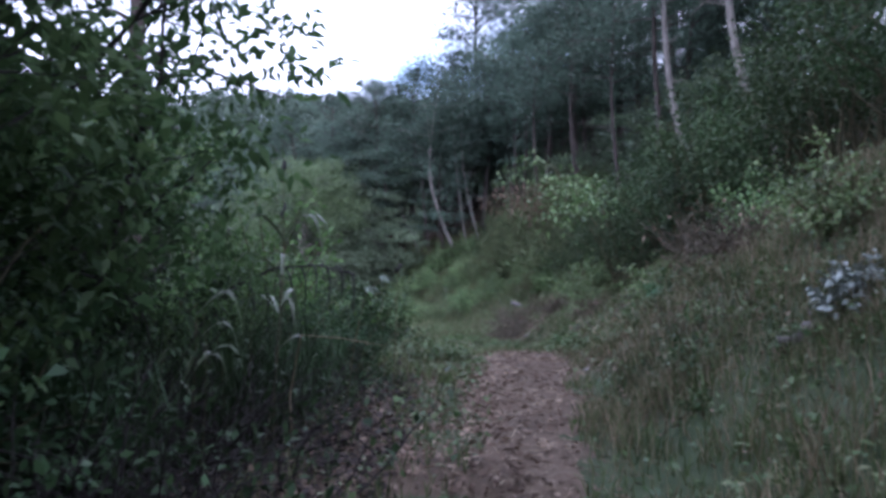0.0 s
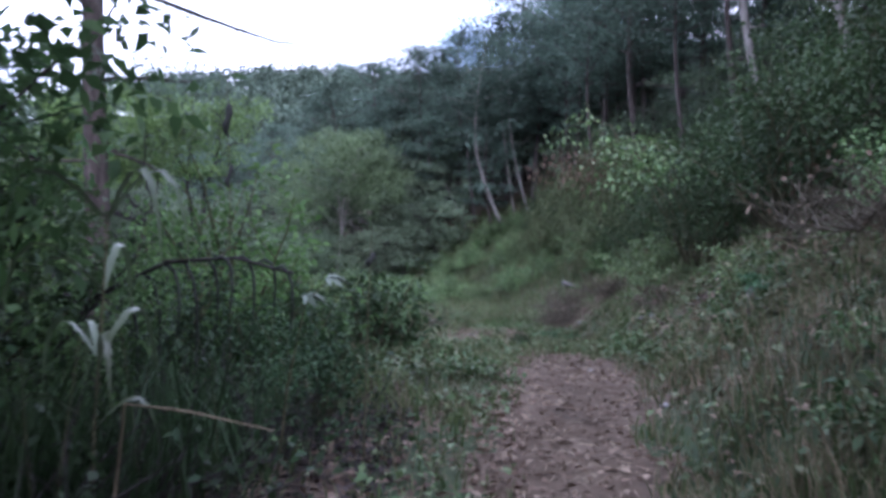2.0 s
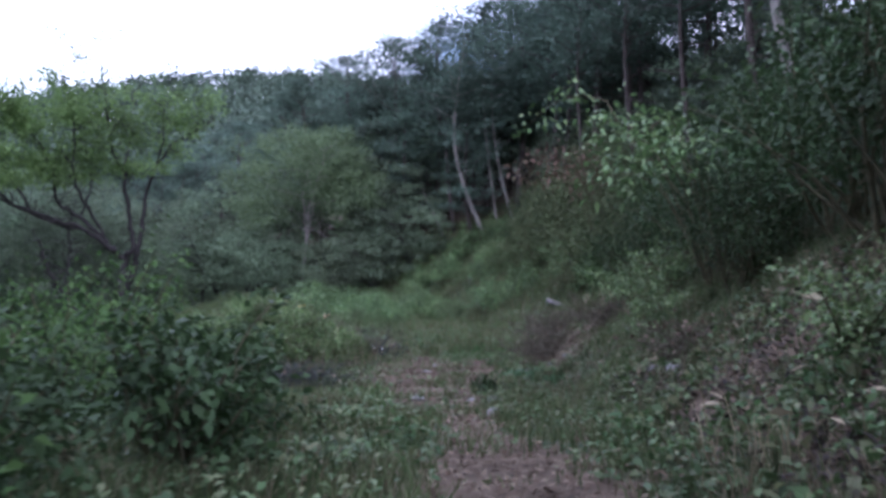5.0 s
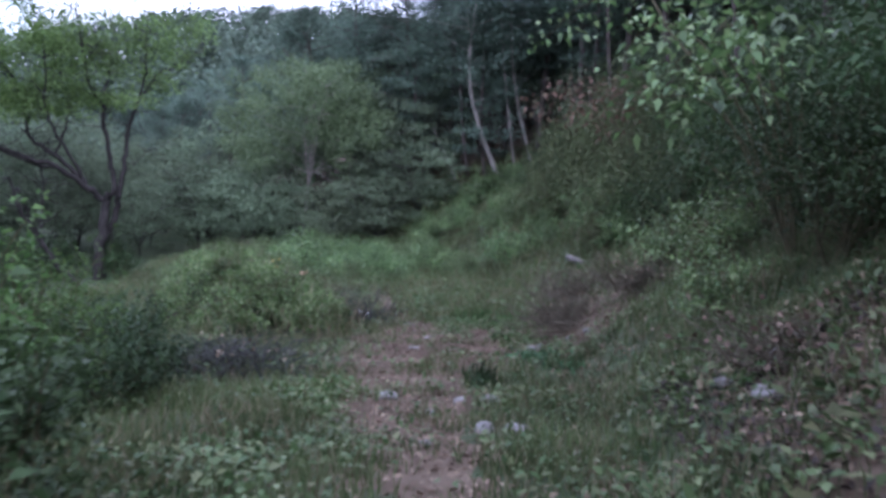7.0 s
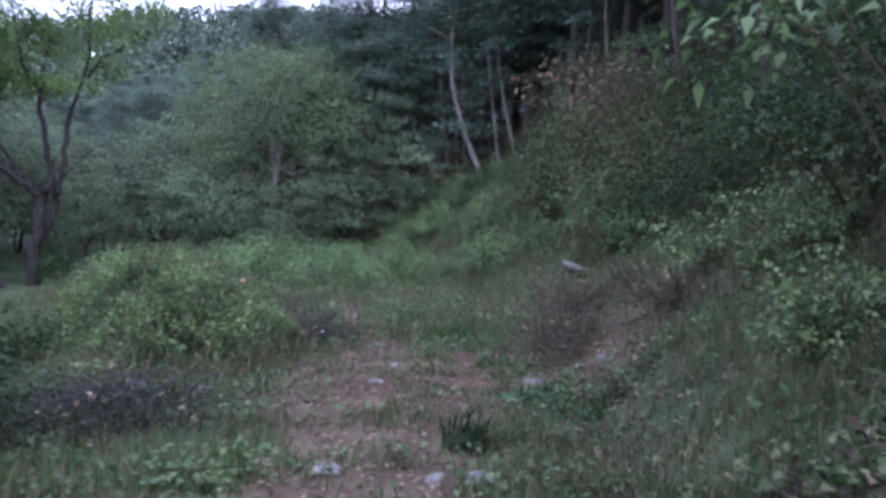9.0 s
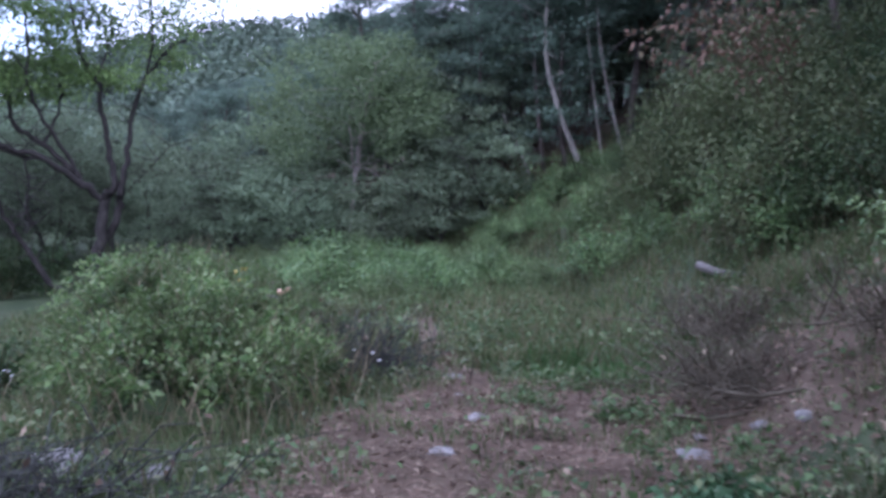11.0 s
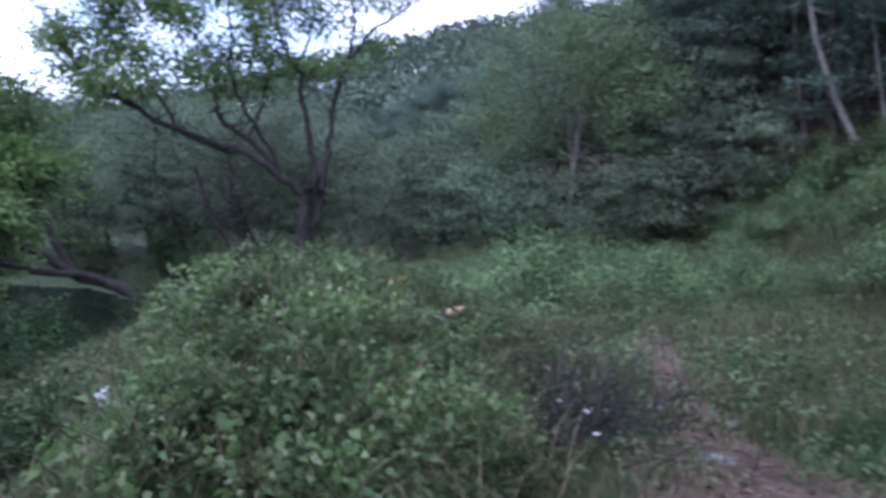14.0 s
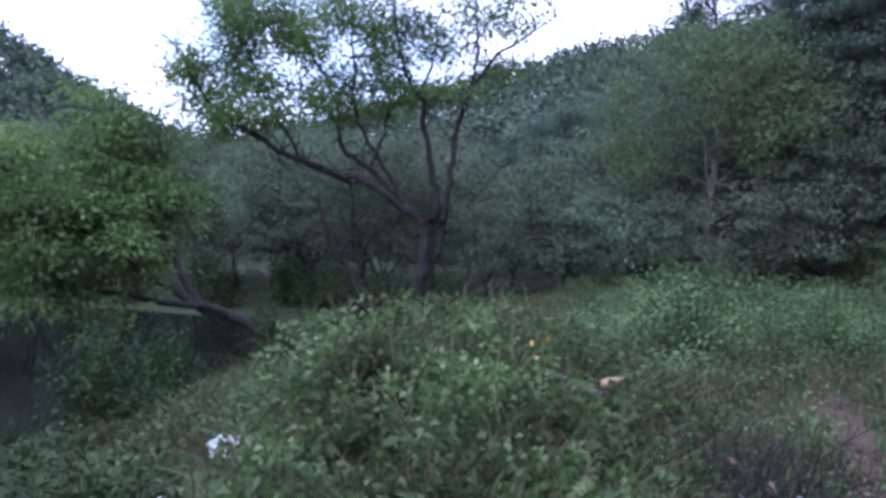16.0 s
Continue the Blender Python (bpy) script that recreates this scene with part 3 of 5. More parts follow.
spots[0] += [(-4.5, 47.0, 10, 0.88), (-10.5, 50.5, 90, 0.82), (0.2, 47.0, 130, 0.9), (4.6, 37.5, 20, 1.0), (1.8, 43.5, 80, 0.9), (7.3, 38.3, 200, 1.0)]
spots[2] += [(-2.2, 46.0, 60, 0.82), (-7.5, 49.5, 190, 0.8), (3.2, 40.3, 140, 0.9), (6.0, 35.5, 250, 0.95), (5.4, 41.0, 310, 0.95)]
spots[0] += [(8.6, 14.2, 40, 0.9)]
spots[1] += [(8.8, 17.8, 150, 0.95)]
spots[2] += [(1.6, 47.0, 20, 1.12), (3.6, 45.2, 170, 1.08)]
for k, model in enumerate(pines):
    put(model, spots[k], 0.1)


def pale_trunk(x, y, lean_x, height, radius, bend, bark=M_PALE_BARK, bare=False, sweep=None):
    """A thin trunk that leans at its foot and straightens, with a sparse high crown; sweep: its sideways run at even heights."""
    g = np.random.default_rng(int(abs(x * 100 + y)))
    text = "thin pale-barked pine leaning at the edge of the wood" if bark is M_PALE_BARK else "slender brown-barked pine on the upper slope"
    top = thing("leaning_pine", spot(x, y, 0.1), "bare dead leaning trunk at the wood's edge" if bare else text, "tree", "slender trunks at the wood's edge")
    u = np.linspace(0, 1, 19)
    side = lean_x * (1 - (1 - u) ** (1.2 if bare else 3.4)) * (1 - 0.35 * u) + bend * np.sin(u * 7.0)
    if sweep:
        side = np.interp(u, np.linspace(0, 1, len(sweep)), sweep)
        for _ in range(3):
            side[1:-1] = (side[:-2] + 2 * side[1:-1] + side[2:]) / 4
    line = np.stack([side, 0.3 * u, u * height], 1)
    tb = Tubes(8)
    tb.add(line, radius * (1.08 - 0.75 * u))
    part("trunk", tb.mesh("pale_trunk"), bark, top)
    limbs, ends = Tubes(5), []
    for i in range(4 if bare else 16):
        f = (0.4 if bare else 0.66) + 0.33 * i / 16
        p = np.array([np.interp(f, u, line[:, k]) for k in range(3)])
        a = i * 2.4
        b = wander(g, p, (math.cos(a), math.sin(a), 0.35), g.uniform(0.9, 1.9), 5, 0.15)
        limbs.add(b, np.linspace(radius * 0.3, 0.008, 6))
        for q in (2, 3, 4, 5):
            ends += [b[q] + g.normal(size=3) * np.array([0.28, 0.28, 0.1]) for _ in range(2)]
    for i in range(5):
        f = g.uniform(0.3, 0.65)
        p = np.array([np.interp(f, u, line[:, k]) for k in range(3)])
        a = g.uniform(0, math.tau)
        limbs.add(wander(g, p, (math.cos(a), math.sin(a), g.uniform(-0.2, 0.4)), g.uniform(0.4, 1.5), 4, 0.2), np.linspace(radius * 0.22, 0.006, 5))
    part("branchwork", limbs.mesh("pale_branches"), bark, top)
    if not bare:
        v, f = tuft_leaves(g, np.array(ends), 0.38, 18, 0.24, 0.055, 0.3, 0.05, 0.3)
        part("crown", quick_mesh("pale_crown", v, f), M_PINE, top)


pale_trunk(0.36, 42.0, 0, 8.6, 0.105, 0, sweep=(0, -0.5, -0.92, -1.25, -1.45, -1.44, -1.34, -1.2, -1.0))
pale_trunk(0.95, 42.2, 0, 7.6, 0.055, 0, sweep=(0, -0.18, -0.34, -0.5, -0.62, -0.7, -0.72))
pale_trunk(1.65, 42.3, 0, 8.2, 0.065, 0, sweep=(0, -0.35, -0.68, -0.9, -1.0, -1.02, -0.9))
pale_trunk(-1.6, 43.2, 0, 2.4, 0.05, 0, bare=True, sweep=(0, -0.35, -0.72, -1.1))
pale_trunk(-1.1, 43.0, 0, 6.5, 0.09, 0, M_PINE_BARK, sweep=(0, -0.2, -0.36, -0.45, -0.4))
pale_trunk(8.1, 18.3, -1.9, 8.5, 0.12, 0.03)
pale_trunk(7.4, 22.2, -1.5, 9.0, 0.12, 0.05)
pale_trunk(6.9, 24.3, -0.5, 9.5, 0.11, 0.05, M_PINE_BARK)
pale_trunk(4.3, 34.0, -0.7, 8.5, 0.08, 0.05, M_PINE_BARK)
pale_trunk(5.6, 31.0, -0.9, 8.5, 0.08, 0.05, M_PINE_BARK)
pale_trunk(6.4, 28.0, -0.6, 8.5, 0.09, 0.05, M_PINE_BARK)


def make_snag_pine(seed, height):
    """A shaded young pine: a thin trunk beset with dead brown limbs, a little green at its head."""
    g = np.random.default_rng(seed)
    top = thing("shaded_pine", (0, 0, 0), "crowded shaded pine with dead brown lower limbs", "tree", "shaded pines in the wood")
    line = wander(g, (0, 0, -0.2), (g.normal() * 0.06, g.normal() * 0.06, 1), height, 10, 0.03)
    tb = Tubes(6)
    tb.add(line, np.linspace(0.08, 0.02, 11))
    part("trunk", tb.mesh("snag_trunk"), M_PINE_BARK, top)
    limbs, ends = Tubes(3), []
    for i in range(46):
        f = g.uniform(0.8, 10)
        p = np.array([np.interp(f, np.arange(11), line[:, k]) for k in range(3)])
        a = g.uniform(0, math.tau)
        b = wander(g, p, (math.cos(a), math.sin(a), g.uniform(-0.25, 0.35)), g.uniform(0.7, 1.9), 5, 0.2)
        limbs.add(b, np.linspace(0.018, 0.004, 6))
        for q in (2, 3, 4):
            limbs.add(wander(g, b[q], g.normal(size=3), 0.6, 3, 0.25), [0.008, 0.006, 0.005, 0.003])
        if f > 3.5:
            ends += [b[3], b[4], b[5]]
    part("branchwork", limbs.mesh("snag_limbs"), M_PINE_BARK, top)
    v, f = tuft_leaves(g, np.array(ends), 0.34, 22, 0.22, 0.055, 0.25, 0.05, 0.25)
    part("crown", quick_mesh("snag_crown", v, f), M_PINE, top, "sparse dark needle plates")
    return top


sp = np.random.default_rng(27)
for seed, height in ((36, 7.0), (37, 8.5)):
    put(make_snag_pine(seed, height), [(float(x), float(y), float(sp.uniform(0, 360)), float(sp.uniform(0.85, 1.15)))
                                       for x, y in ((sp.uniform(-5.5, 7.5), sp.uniform(43.6, 50)) for _ in range(17))], 0.1)

# ---- broad-leaved trees ----
mid = make_broadleaf("broadleaf_tree", 31, 8.7, 8.2, 0.36, 24000, 0.135, M_OAK, M_PALE_BARK, "round broad-leaved tree with a pale forked trunk before the wood", forks=3, radius=0.075, clumps=95, lowest=0.33, upright=0.26, opening=(0.9, 2.3, 5.0))
put(mid, [(-8.5, 43.2, 12, 1.0)])
under = make_broadleaf("understorey_tree", 32, 4.2, 4.8, 0.12, 5500, 0.13, M_UNDER, M_DARK_BARK, "low green understorey tree along the wood's edge", "understorey trees", forks=4, radius=0.05, clumps=46, plate=0.35)
put(under, [(-10.3, 41.2, 20, 0.9), (-8.0, 41.0, 90, 0.55), (-6.2, 40.9, 130, 0.9), (-4.6, 41.0, 160, 0.85), (-3.2, 42.0, 220, 0.85), (-11.8, 41.2, 200, 0.95), (-10.5, 47.5, 20, 1.2), (-1.0, 46.5, 50, 1.2), (1.0, 48.0, 90, 1.3), (-8.5, 49, 10, 1.4), (3.8, 47.5, 210, 1.2), (5.5, 43.5, 260, 1.0), (4.6, 40.0, 20, 0.9), (7.0, 38.0, 80, 1.0), (6.5, 34.5, 140, 0.9), (-4.0, 47.8, 0, 1.3), (-14, 48.5, 60, 1.3), (-18, 50, 100, 1.3), (9.0, 33.0, 150, 1.1), (9.5, 29.0, 10, 1.1), (9.8, 25.0, 70, 1.1), (2.5, 51.0, 0, 1.5), (-6.5, 52.0, 140, 1.5), (8.5, 42.0, 200, 1.3), (-23, 53, 0, 1.4), (-36, 43, 50, 1.3), (-31, 46, 170, 1.3), (-40, 38, 20, 1.3), (-44, 30, 90, 1.3), (-13.5, 43.5, 0, 1.1), (-4.6, 43.4, 70, 1.0), (-11.0, 44.6, 140, 1.15), (-16.5, 45.0, 200, 1.0), (-2.8, 44.6, 250, 0.9), (-20, 47, 300, 1.15), (-6.0, 45.5, 30, 1.2),
            (-23.5, 45.5, 90, 1.2), (-27, 48, 160, 1.3), (2.6, 45.0, 10, 0.9), (-14.5, 40.0, 50, 0.8), (-18.2, 41.5, 110, 0.85)])

wl = np.random.default_rng(41)
willow = thing("willow_tree", spot(-13.2, 35.0, 0.1), "spreading dark-barked tree with several leaning trunks by the pond", "tree")
# the tree faces the path: u runs to its right, w away from the path
WU, WW = np.array([0.80, 0.60, 0]), np.array([-0.60, 0.80, 0])
WILLOW_FOOT = float(land(-13.2, 35.0)) + 1.75


def limb_line(points, wobble=0.07):
    ctrl = np.array([WU * a + WW * b + np.array([0, 0, c]) for a, b, c in points])
    t = np.linspace(0, len(ctrl) - 1, 3 * len(ctrl))
    line = np.stack([np.interp(t, np.arange(len(ctrl)), ctrl[:, k]) for k in range(3)], 1)
    for _ in range(2):
        line[1:-1] = (line[:-2] + 2 * line[1:-1] + line[2:]) / 4
    line[1:-1] += wl.normal(size=line[1:-1].shape) * wobble * 0.5
    return line


limbs_plan = [
    ("trunk", [(-0.33, 0.0, -0.14), (-0.23, 0.0, 1.22), (-0.14, 0.0, 1.98), (-0.08, 0.0, 2.73), (0.11, 0.0, 3.11)], 0.23, 0.16),
    ("trunk", [(-0.14, 0.3, -0.14), (0.02, 0.28, 1.37), (0.26, 0.25, 2.25), (0.39, 0.23, 2.73), (0.42, 0.2, 3.26)], 0.16, 0.12),
    ("limb", [(0.39, 0.0, 2.96), (0.57, 0.09, 3.79), (0.71, 0.17, 4.69), (0.86, 0.26, 5.67), (1.22, 0.34, 6.63), (1.86, 0.43, 7.38), (2.64, 0.51, 7.89), (3.52, 0.6, 8.47)], 0.12, 0.02),
    ("limb", [(1.22, 0.3, 6.63), (1.4, -0.07, 7.56), (1.25, -0.43, 8.47), (1.4, -0.8, 9.53)], 0.05, 0.015),
    ("limb", [(0.17, 0.0, 3.03), (0.2, -0.1, 3.94), (0.09, -0.2, 4.69), (-0.03, -0.3, 5.6), (-0.23, -0.4, 6.28), (-0.53, -0.5, 6.61), (-0.68, -0.6, 7.56), (-0.86, -0.7, 8.62), (-1.01, -0.8, 9.98)], 0.12, 0.02),
    ("limb", [(-0.23, -0.4, 6.28), (0.11, 0.03, 6.99), (0.27, 0.47, 8.02), (0.5, 0.9, 9.37)], 0.05, 0.015),
    ("limb", [(-0.11, 0.0, 2.85), (-0.63, 0.1, 3.33), (-1.01, 0.2, 3.86), (-1.54, 0.3, 4.39), (-2.19, 0.4, 4.77), (-2.4, 0.5, 5.22), (-2.34, 0.6, 5.9), (-2.67, 0.7, 6.81), (-3.28, 0.8, 7.86), (-3.88, 0.9, 8.77)], 0.12, 0.02),
    ("limb", [(-0.23, 0.0, 2.91), (-0.86, -0.15, 3.46), (-1.46, -0.3, 3.91), (-2.37, -0.45, 4.24), (-3.28, -0.6, 4.54), (-4.18, -0.75, 5.0), (-5.01, -0.9, 5.52), (-5.81, -1.05, 6.51), (-6.22, -1.2, 7.34)], 0.13, 0.02),
    ("limb", [(-1.46, -0.4, 3.91), (-2.37, -0.16, 4.06), (-3.58, 0.08, 4.72), (-4.79, 0.32, 5.33), (-5.62, 0.56, 5.9), (-6.37, 0.8, 6.35)], 0.08, 0.02),
    ("limb", [(-1.54, 0.4, 4.39), (-1.28, 0.6, 4.96), (-1.07, 0.8, 5.67), (-0.98, 1.0, 6.2), (-1.31, 1.2, 7.41), (-1.62, 1.4, 8.47)], 0.06, 0.015),
    ("limb", [(-0.63, 0.2, 3.26), (-1.01, 0.0, 4.24), (-1.62, -0.2, 5.15), (-1.96, -0.4, 5.98), (-1.77, -0.6, 7.26), (-2.07, -0.8, 8.47), (-2.3, -1.0, 9.68)], 0.08, 0.02),
    ("limb", [(-3.28, -0.6, 4.54), (-3.88, -0.35, 5.75), (-4.48, -0.1, 6.96), (-4.94, 0.15, 8.02), (-5.39, 0.4, 8.62)], 0.06, 0.015),
    ("dead_limb", [(-1.01, 0.1, -0.14), (-1.62, 0.15, 0.62), (-2.14, 0.2, 1.6), (-2.67, 0.25, 2.43), (-2.94, 0.3, 3.56)], 0.12, 0.05),
    ("dead_limb", [(-2.07, -0.2, 3.97), (-1.99, -0.07, 3.49), (-1.95, 0.07, 2.73), (-2.04, 0.2, 1.9)], 0.04, 0.03),
]
tips = []
twig = Tubes(5)
for kind_name, pts, r0, r1 in limbs_plan:
    line = limb_line(pts)
    line[:, 2] -= WILLOW_FOOT
    if kind_name == "trunk":
        line[0][2] = -0.2
    tb = Tubes(8)
    tb.add(line, np.linspace(r0 * 0.85, r1 * 0.85, len(line)))
    part(kind_name, tb.mesh("willow_limb"), M_DARK_BARK, willow)
    if kind_name != "trunk":
        for q in range(len(line) // 3, len(line)):
            for _ in range(3):
                w = wl.normal(size=3) * np.array([1, 1, 0.6]) + np.array([0, 0, 0.35])
                s = wander(wl, line[q], w, wl.uniform(0.5, 1.5), 6, 0.22, 0.02)
                twig.add(s, np.linspace(min(0.022, r1 * 0.9), 0.004, 7))
                if kind_name == "limb":
                    tips += [s[3], s[5], s[6]]
part("twigwork", twig.mesh("willow_twigs"), M_DARK_BARK, willow)
tips = np.array(tips)
# foliage sits in the crown's upper shell: dense on the pond side, airy on the other
along = tips @ WU
tips = tips[tips[:, 2] > 6.1 + WILLOW_FOOT * -1 + 0.14 * along]
along = tips @ WU
thick = np.where(along < -2.6, 0.48, np.where(along < 0, 0.25, 0.2))
tips = tips[wl.random(len(tips)) < thick]
v, f = tuft_leaves(wl, tips, 0.27, 90, 0.15, 0.07, 0.1, 0.25, 0.55)
part("crown", quick_mesh("willow_crown", v, f), M_WILLOW, willow, "light green airy foliage")

# a tree that leans out over the water, its crown low at the end of its trunks
lean = thing("leaning_tree", spot(-13.6, 30.8, 0.1), "light green tree leaning far out over the pond", "tree")
tips, twig = [], Tubes(5)
for pts, r0, r1 in [([(0, 0, 0), (-1.2, -0.2, 0.9), (-2.2, -0.4, 1.3), (-3.8, -0.8, 2.4), (-5.4, -1.2, 3.6), (-6.4, -1.4, 4.8)], 0.16, 0.03),
                    ([(-1.6, -0.3, 1.1), (-3.2, -1.0, 1.5), (-5.0, -1.6, 2.0), (-6.6, -2.0, 2.8)], 0.09, 0.025),
                    ([(-2.2, -0.4, 1.3), (-3.0, 0.2, 2.6), (-3.9, 0.6, 3.9), (-4.4, 0.6, 5.0)], 0.09, 0.025)]:
    line = limb_line(pts)
    tb = Tubes(8)
    tb.add(line, np.linspace(r0, r1, len(line)))
    part("trunk", tb.mesh("leaning_trunk"), M_DARK_BARK, lean)
    for q in range(len(line) // 2, len(line)):
        for _ in range(4):
            s = wander(wl, line[q], wl.normal(size=3) + np.array([0, 0, 0.1]), wl.uniform(0.7, 1.7), 6, 0.2)
            twig.add(s, np.linspace(r1 * 0.7, 0.005, 7))
            tips += [s[3], s[4], s[5], s[6]]
part("twigwork", twig.mesh("leaning_twigs"), M_DARK_BARK, lean)
tips = np.array(tips)
v, f = tuft_leaves(wl, tips[wl.random(len(tips)) < 0.62], 0.3, 96, 0.16, 0.08, 0.1, 0.25, 0.55)
part("crown", quick_mesh("leaning_crown", v, f), M_WILLOW, lean, "dense light green foliage")
shore_dark = make_broadleaf("shore_tree", 44, 7.0, 6.5, 0.15, 14000, 0.125, M_UNDER, M_DARK_BARK, "green tree at the pond's edge", "shore trees", forks=4, radius=0.1, clumps=100)
put(shore_dark, [(-23.0, 40.2, 70, 0.9), (-29.5, 39.6, 10, 1.0), (-36.0, 36.2, 130, 1.05), (-27.0, 38.8, 200, 0.7), (-39.5, 29.5, 300, 1.0), (-18.5, 42.0, 0, 0.9), (-24.0, 44.5, 30, 1.0), (-21.5, 38.6, 0, 1.0), (-26, 41, 80, 0.9), (-33, 38.5, 160, 1.0), (-39, 33, 220, 1.1), (-17.5, 38, 60, 0.75), (-43, 25, 20, 1.1), (-29.5, 42, 300, 1.0)])

# ---- tall growth beside the path at the start ----
left_pine = make_pine("pine_tree", 51, 12.5, 0.36, 2.6, 0.15, M_PINE_BARK, "lone tall pine standing above the pond slope", "", radius=0.15, per=64, needle=(0.16, 0.014))
put(left_pine, [(-4.85, 11.8, 0, 1.0)])
sapling = make_broadleaf("sapling", 52, 4.3, 3.2, 0.2, 2600, 0.115, M_SAPLING, M_DARK_BARK, "tall leafy sapling beside the shaded path", "saplings beside the path", forks=3, radius=0.035, clumps=60)
# the large copies behind the start are unseen, added to block sky light
put(sapling, [(-2.3, 3.2, 330, 0.7), (-3.9, 0.8, 40, 1.5), (-5.3, 3.2, 70, 1.6), (-3.3, -2.0, 10, 1.6), (-5.6, -1.2, 110, 1.7), (-6.8, 5.6, 160, 1.5), (4.8, 2.6, 200, 1.4), (5.4, 5.6, 300, 1.4), (4.4, -1.4, 20, 1.6), (0.8, -4.5, 90, 1.7), (-1.2, -4.8, 10, 1.7), (3.0, -4.0, 150, 1.6), (-2.5, 5.2, 0, 1.0), (-3.2, 3.6, 200, 1.1), (-4.6, 5.4, 280, 1.1)])
dense = make_broadleaf("dense_sapling", 59, 4.2, 3.0, 0.15, 5200, 0.10, M_SAPLING, M_DARK_BARK, "dense dark-leaved sapling crowding the start of the path", "saplings beside the path", forks=4, radius=0.035, clumps=90, lowest=0.1)
put(dense, [(-2.9, 5.0, 0, 0.66), (-3.2, 6.9, 90, 0.62), (-2.0, 5.9, 200, 0.42), (-3.9, 6.2, 150, 0.8), (-3.7, 4.6, 310, 1.25)])
# these trees stay out of view; added to keep sky light off the start
shade = make_broadleaf("shade_tree", 56, 9.0, 7.5, 0.28, 6500, 0.22, M_DARKLEAF, M_DARK_BARK, "tall dense dark tree out of view, added to shade the path's start", "shade trees", forks=4, radius=0.16, clumps=110)
put(shade, [(-6.2, 0.4, 0, 1.0), (-5.6, -4.5, 80, 1.0), (-0.5, -7.5, 150, 1.0), (5.6, -4.2, 210, 1.0), (7.2, 2.2, 280, 0.9), (-9.0, 5.0, 20, 0.9), (-4.0, -0.8, 120, 1.0), (-3.2, -4.2, 200, 1.0), (-5.6, 2.4, 40, 0.9), (-7.0, 4.4, 250, 0.9)])
left_bush = make_bush("thicket_bush", 53, 1.9, 1.6, 2600, 0.085, M_DARKLEAF, "dense bush crowding the path, leaves darkened for its shade", "thicket bushes", stems=14, clumps=34, airy=0.25)
put(left_bush, [(-2.45, 15.5, 20, 0.6), (-2.75, 16.6, 130, 0.55), (-2.2, 1.8, 60, 0.9), (-3.6, 4.6, 10, 1.3), (-2.9, 6.0, 150, 1.1), (-2.3, 3.0, 210, 1.05), (-2.1, 7.6, 310, 0.7), (-0.95, 7.3, 40, 0.5), (-1.6, 8.3, 200, 0.55)])
# dead twigs, with dark bark and leaves that carry the shade under the canopy
scrub = make_brush("dark_scrub", 58, 1.7, 1.25, 260, M_DARK_BARK, "twiggy scrub crowding the path, coloured dark for the shade there", "scrub", leaves=420, leaf_mat=M_DARKLEAF)
put(scrub, [(-1.5, 3.4, 0, 0.9), (-1.55, 4.6, 70, 1.0), (-1.5, 5.8, 140, 0.9), (-1.7, 7.0, 210, 0.85), (-2.3, 4.0, 280, 1.2), (-2.4, 5.6, 30, 1.15), (-2.0, 2.6, 110, 1.0), (-1.15, 6.6, 250, 0.6)])
weed_bush = make_bush("weed_clump", 54, 1.3, 0.85, 1800, 0.075, M_BUSH, "knee-high green weeds with fine stems at the path's edge", "weed clumps", stems=16, clumps=26, airy=0.3)
lit = make_bush("leafy_bush", 57, 2.0, 1.7, 2600, 0.085, M_LIT_LEAF, "airy green bush on the pond side, leaves coloured bright as if lit", "airy bushes", stems=14, clumps=34, airy=0.3)
put(lit, [(-2.2, 9.0, 0, 1.05), (-3.5, 10.2, 80, 1.1), (-4.8, 9.2, 150, 1.2), (-2.9, 12.6, 220, 0.8), (-5.0, 14.0, 300, 1.1), (-6.2, 11.0, 20, 1.2), (-6.4, 16.6, 90, 1.1), (-3.7, 16.2, 0, 0.85), (-3.6, 14.4, 70, 1.05), (-4.2, 17.2, 140, 0.85)])
put(weed_bush, [(-1.15, 10.7, 70, 1.25), (-1.7, 9.5, 120, 1.1), (-1.3, 12.2, 190, 0.95), (-2.6, 11.6, 230, 1.2), (-2.4, 13.6, 300, 1.1), (-3.7, 13.0, 10, 1.2), (-3.4, 15.6, 100, 1.0),
                (-4.8, 17.0, 150, 1.2), (-5.8, 15.2, 200, 1.3), (-6.6, 18.5, 250, 1.2), (-7.5, 21.5, 300, 0.9), (-5.7, 20.4, 30, 1.5), (-4.7, 18.9, 90, 1.3), (-4.2, 16.6, 140, 1.2), (-4.9, 20.8, 210, 1.0)])
reeds = make_reeds("reed_clump", 55, 0.7, 1.5, 420, M_DARKLEAF, "arching reed grass in the dark thicket", "reed clumps")
put(reeds, [(-1.45, 5.2, 0, 0.75), (-1.9, 3.9, 60, 0.7), (-1.25, 6.1, 200, 0.55)])



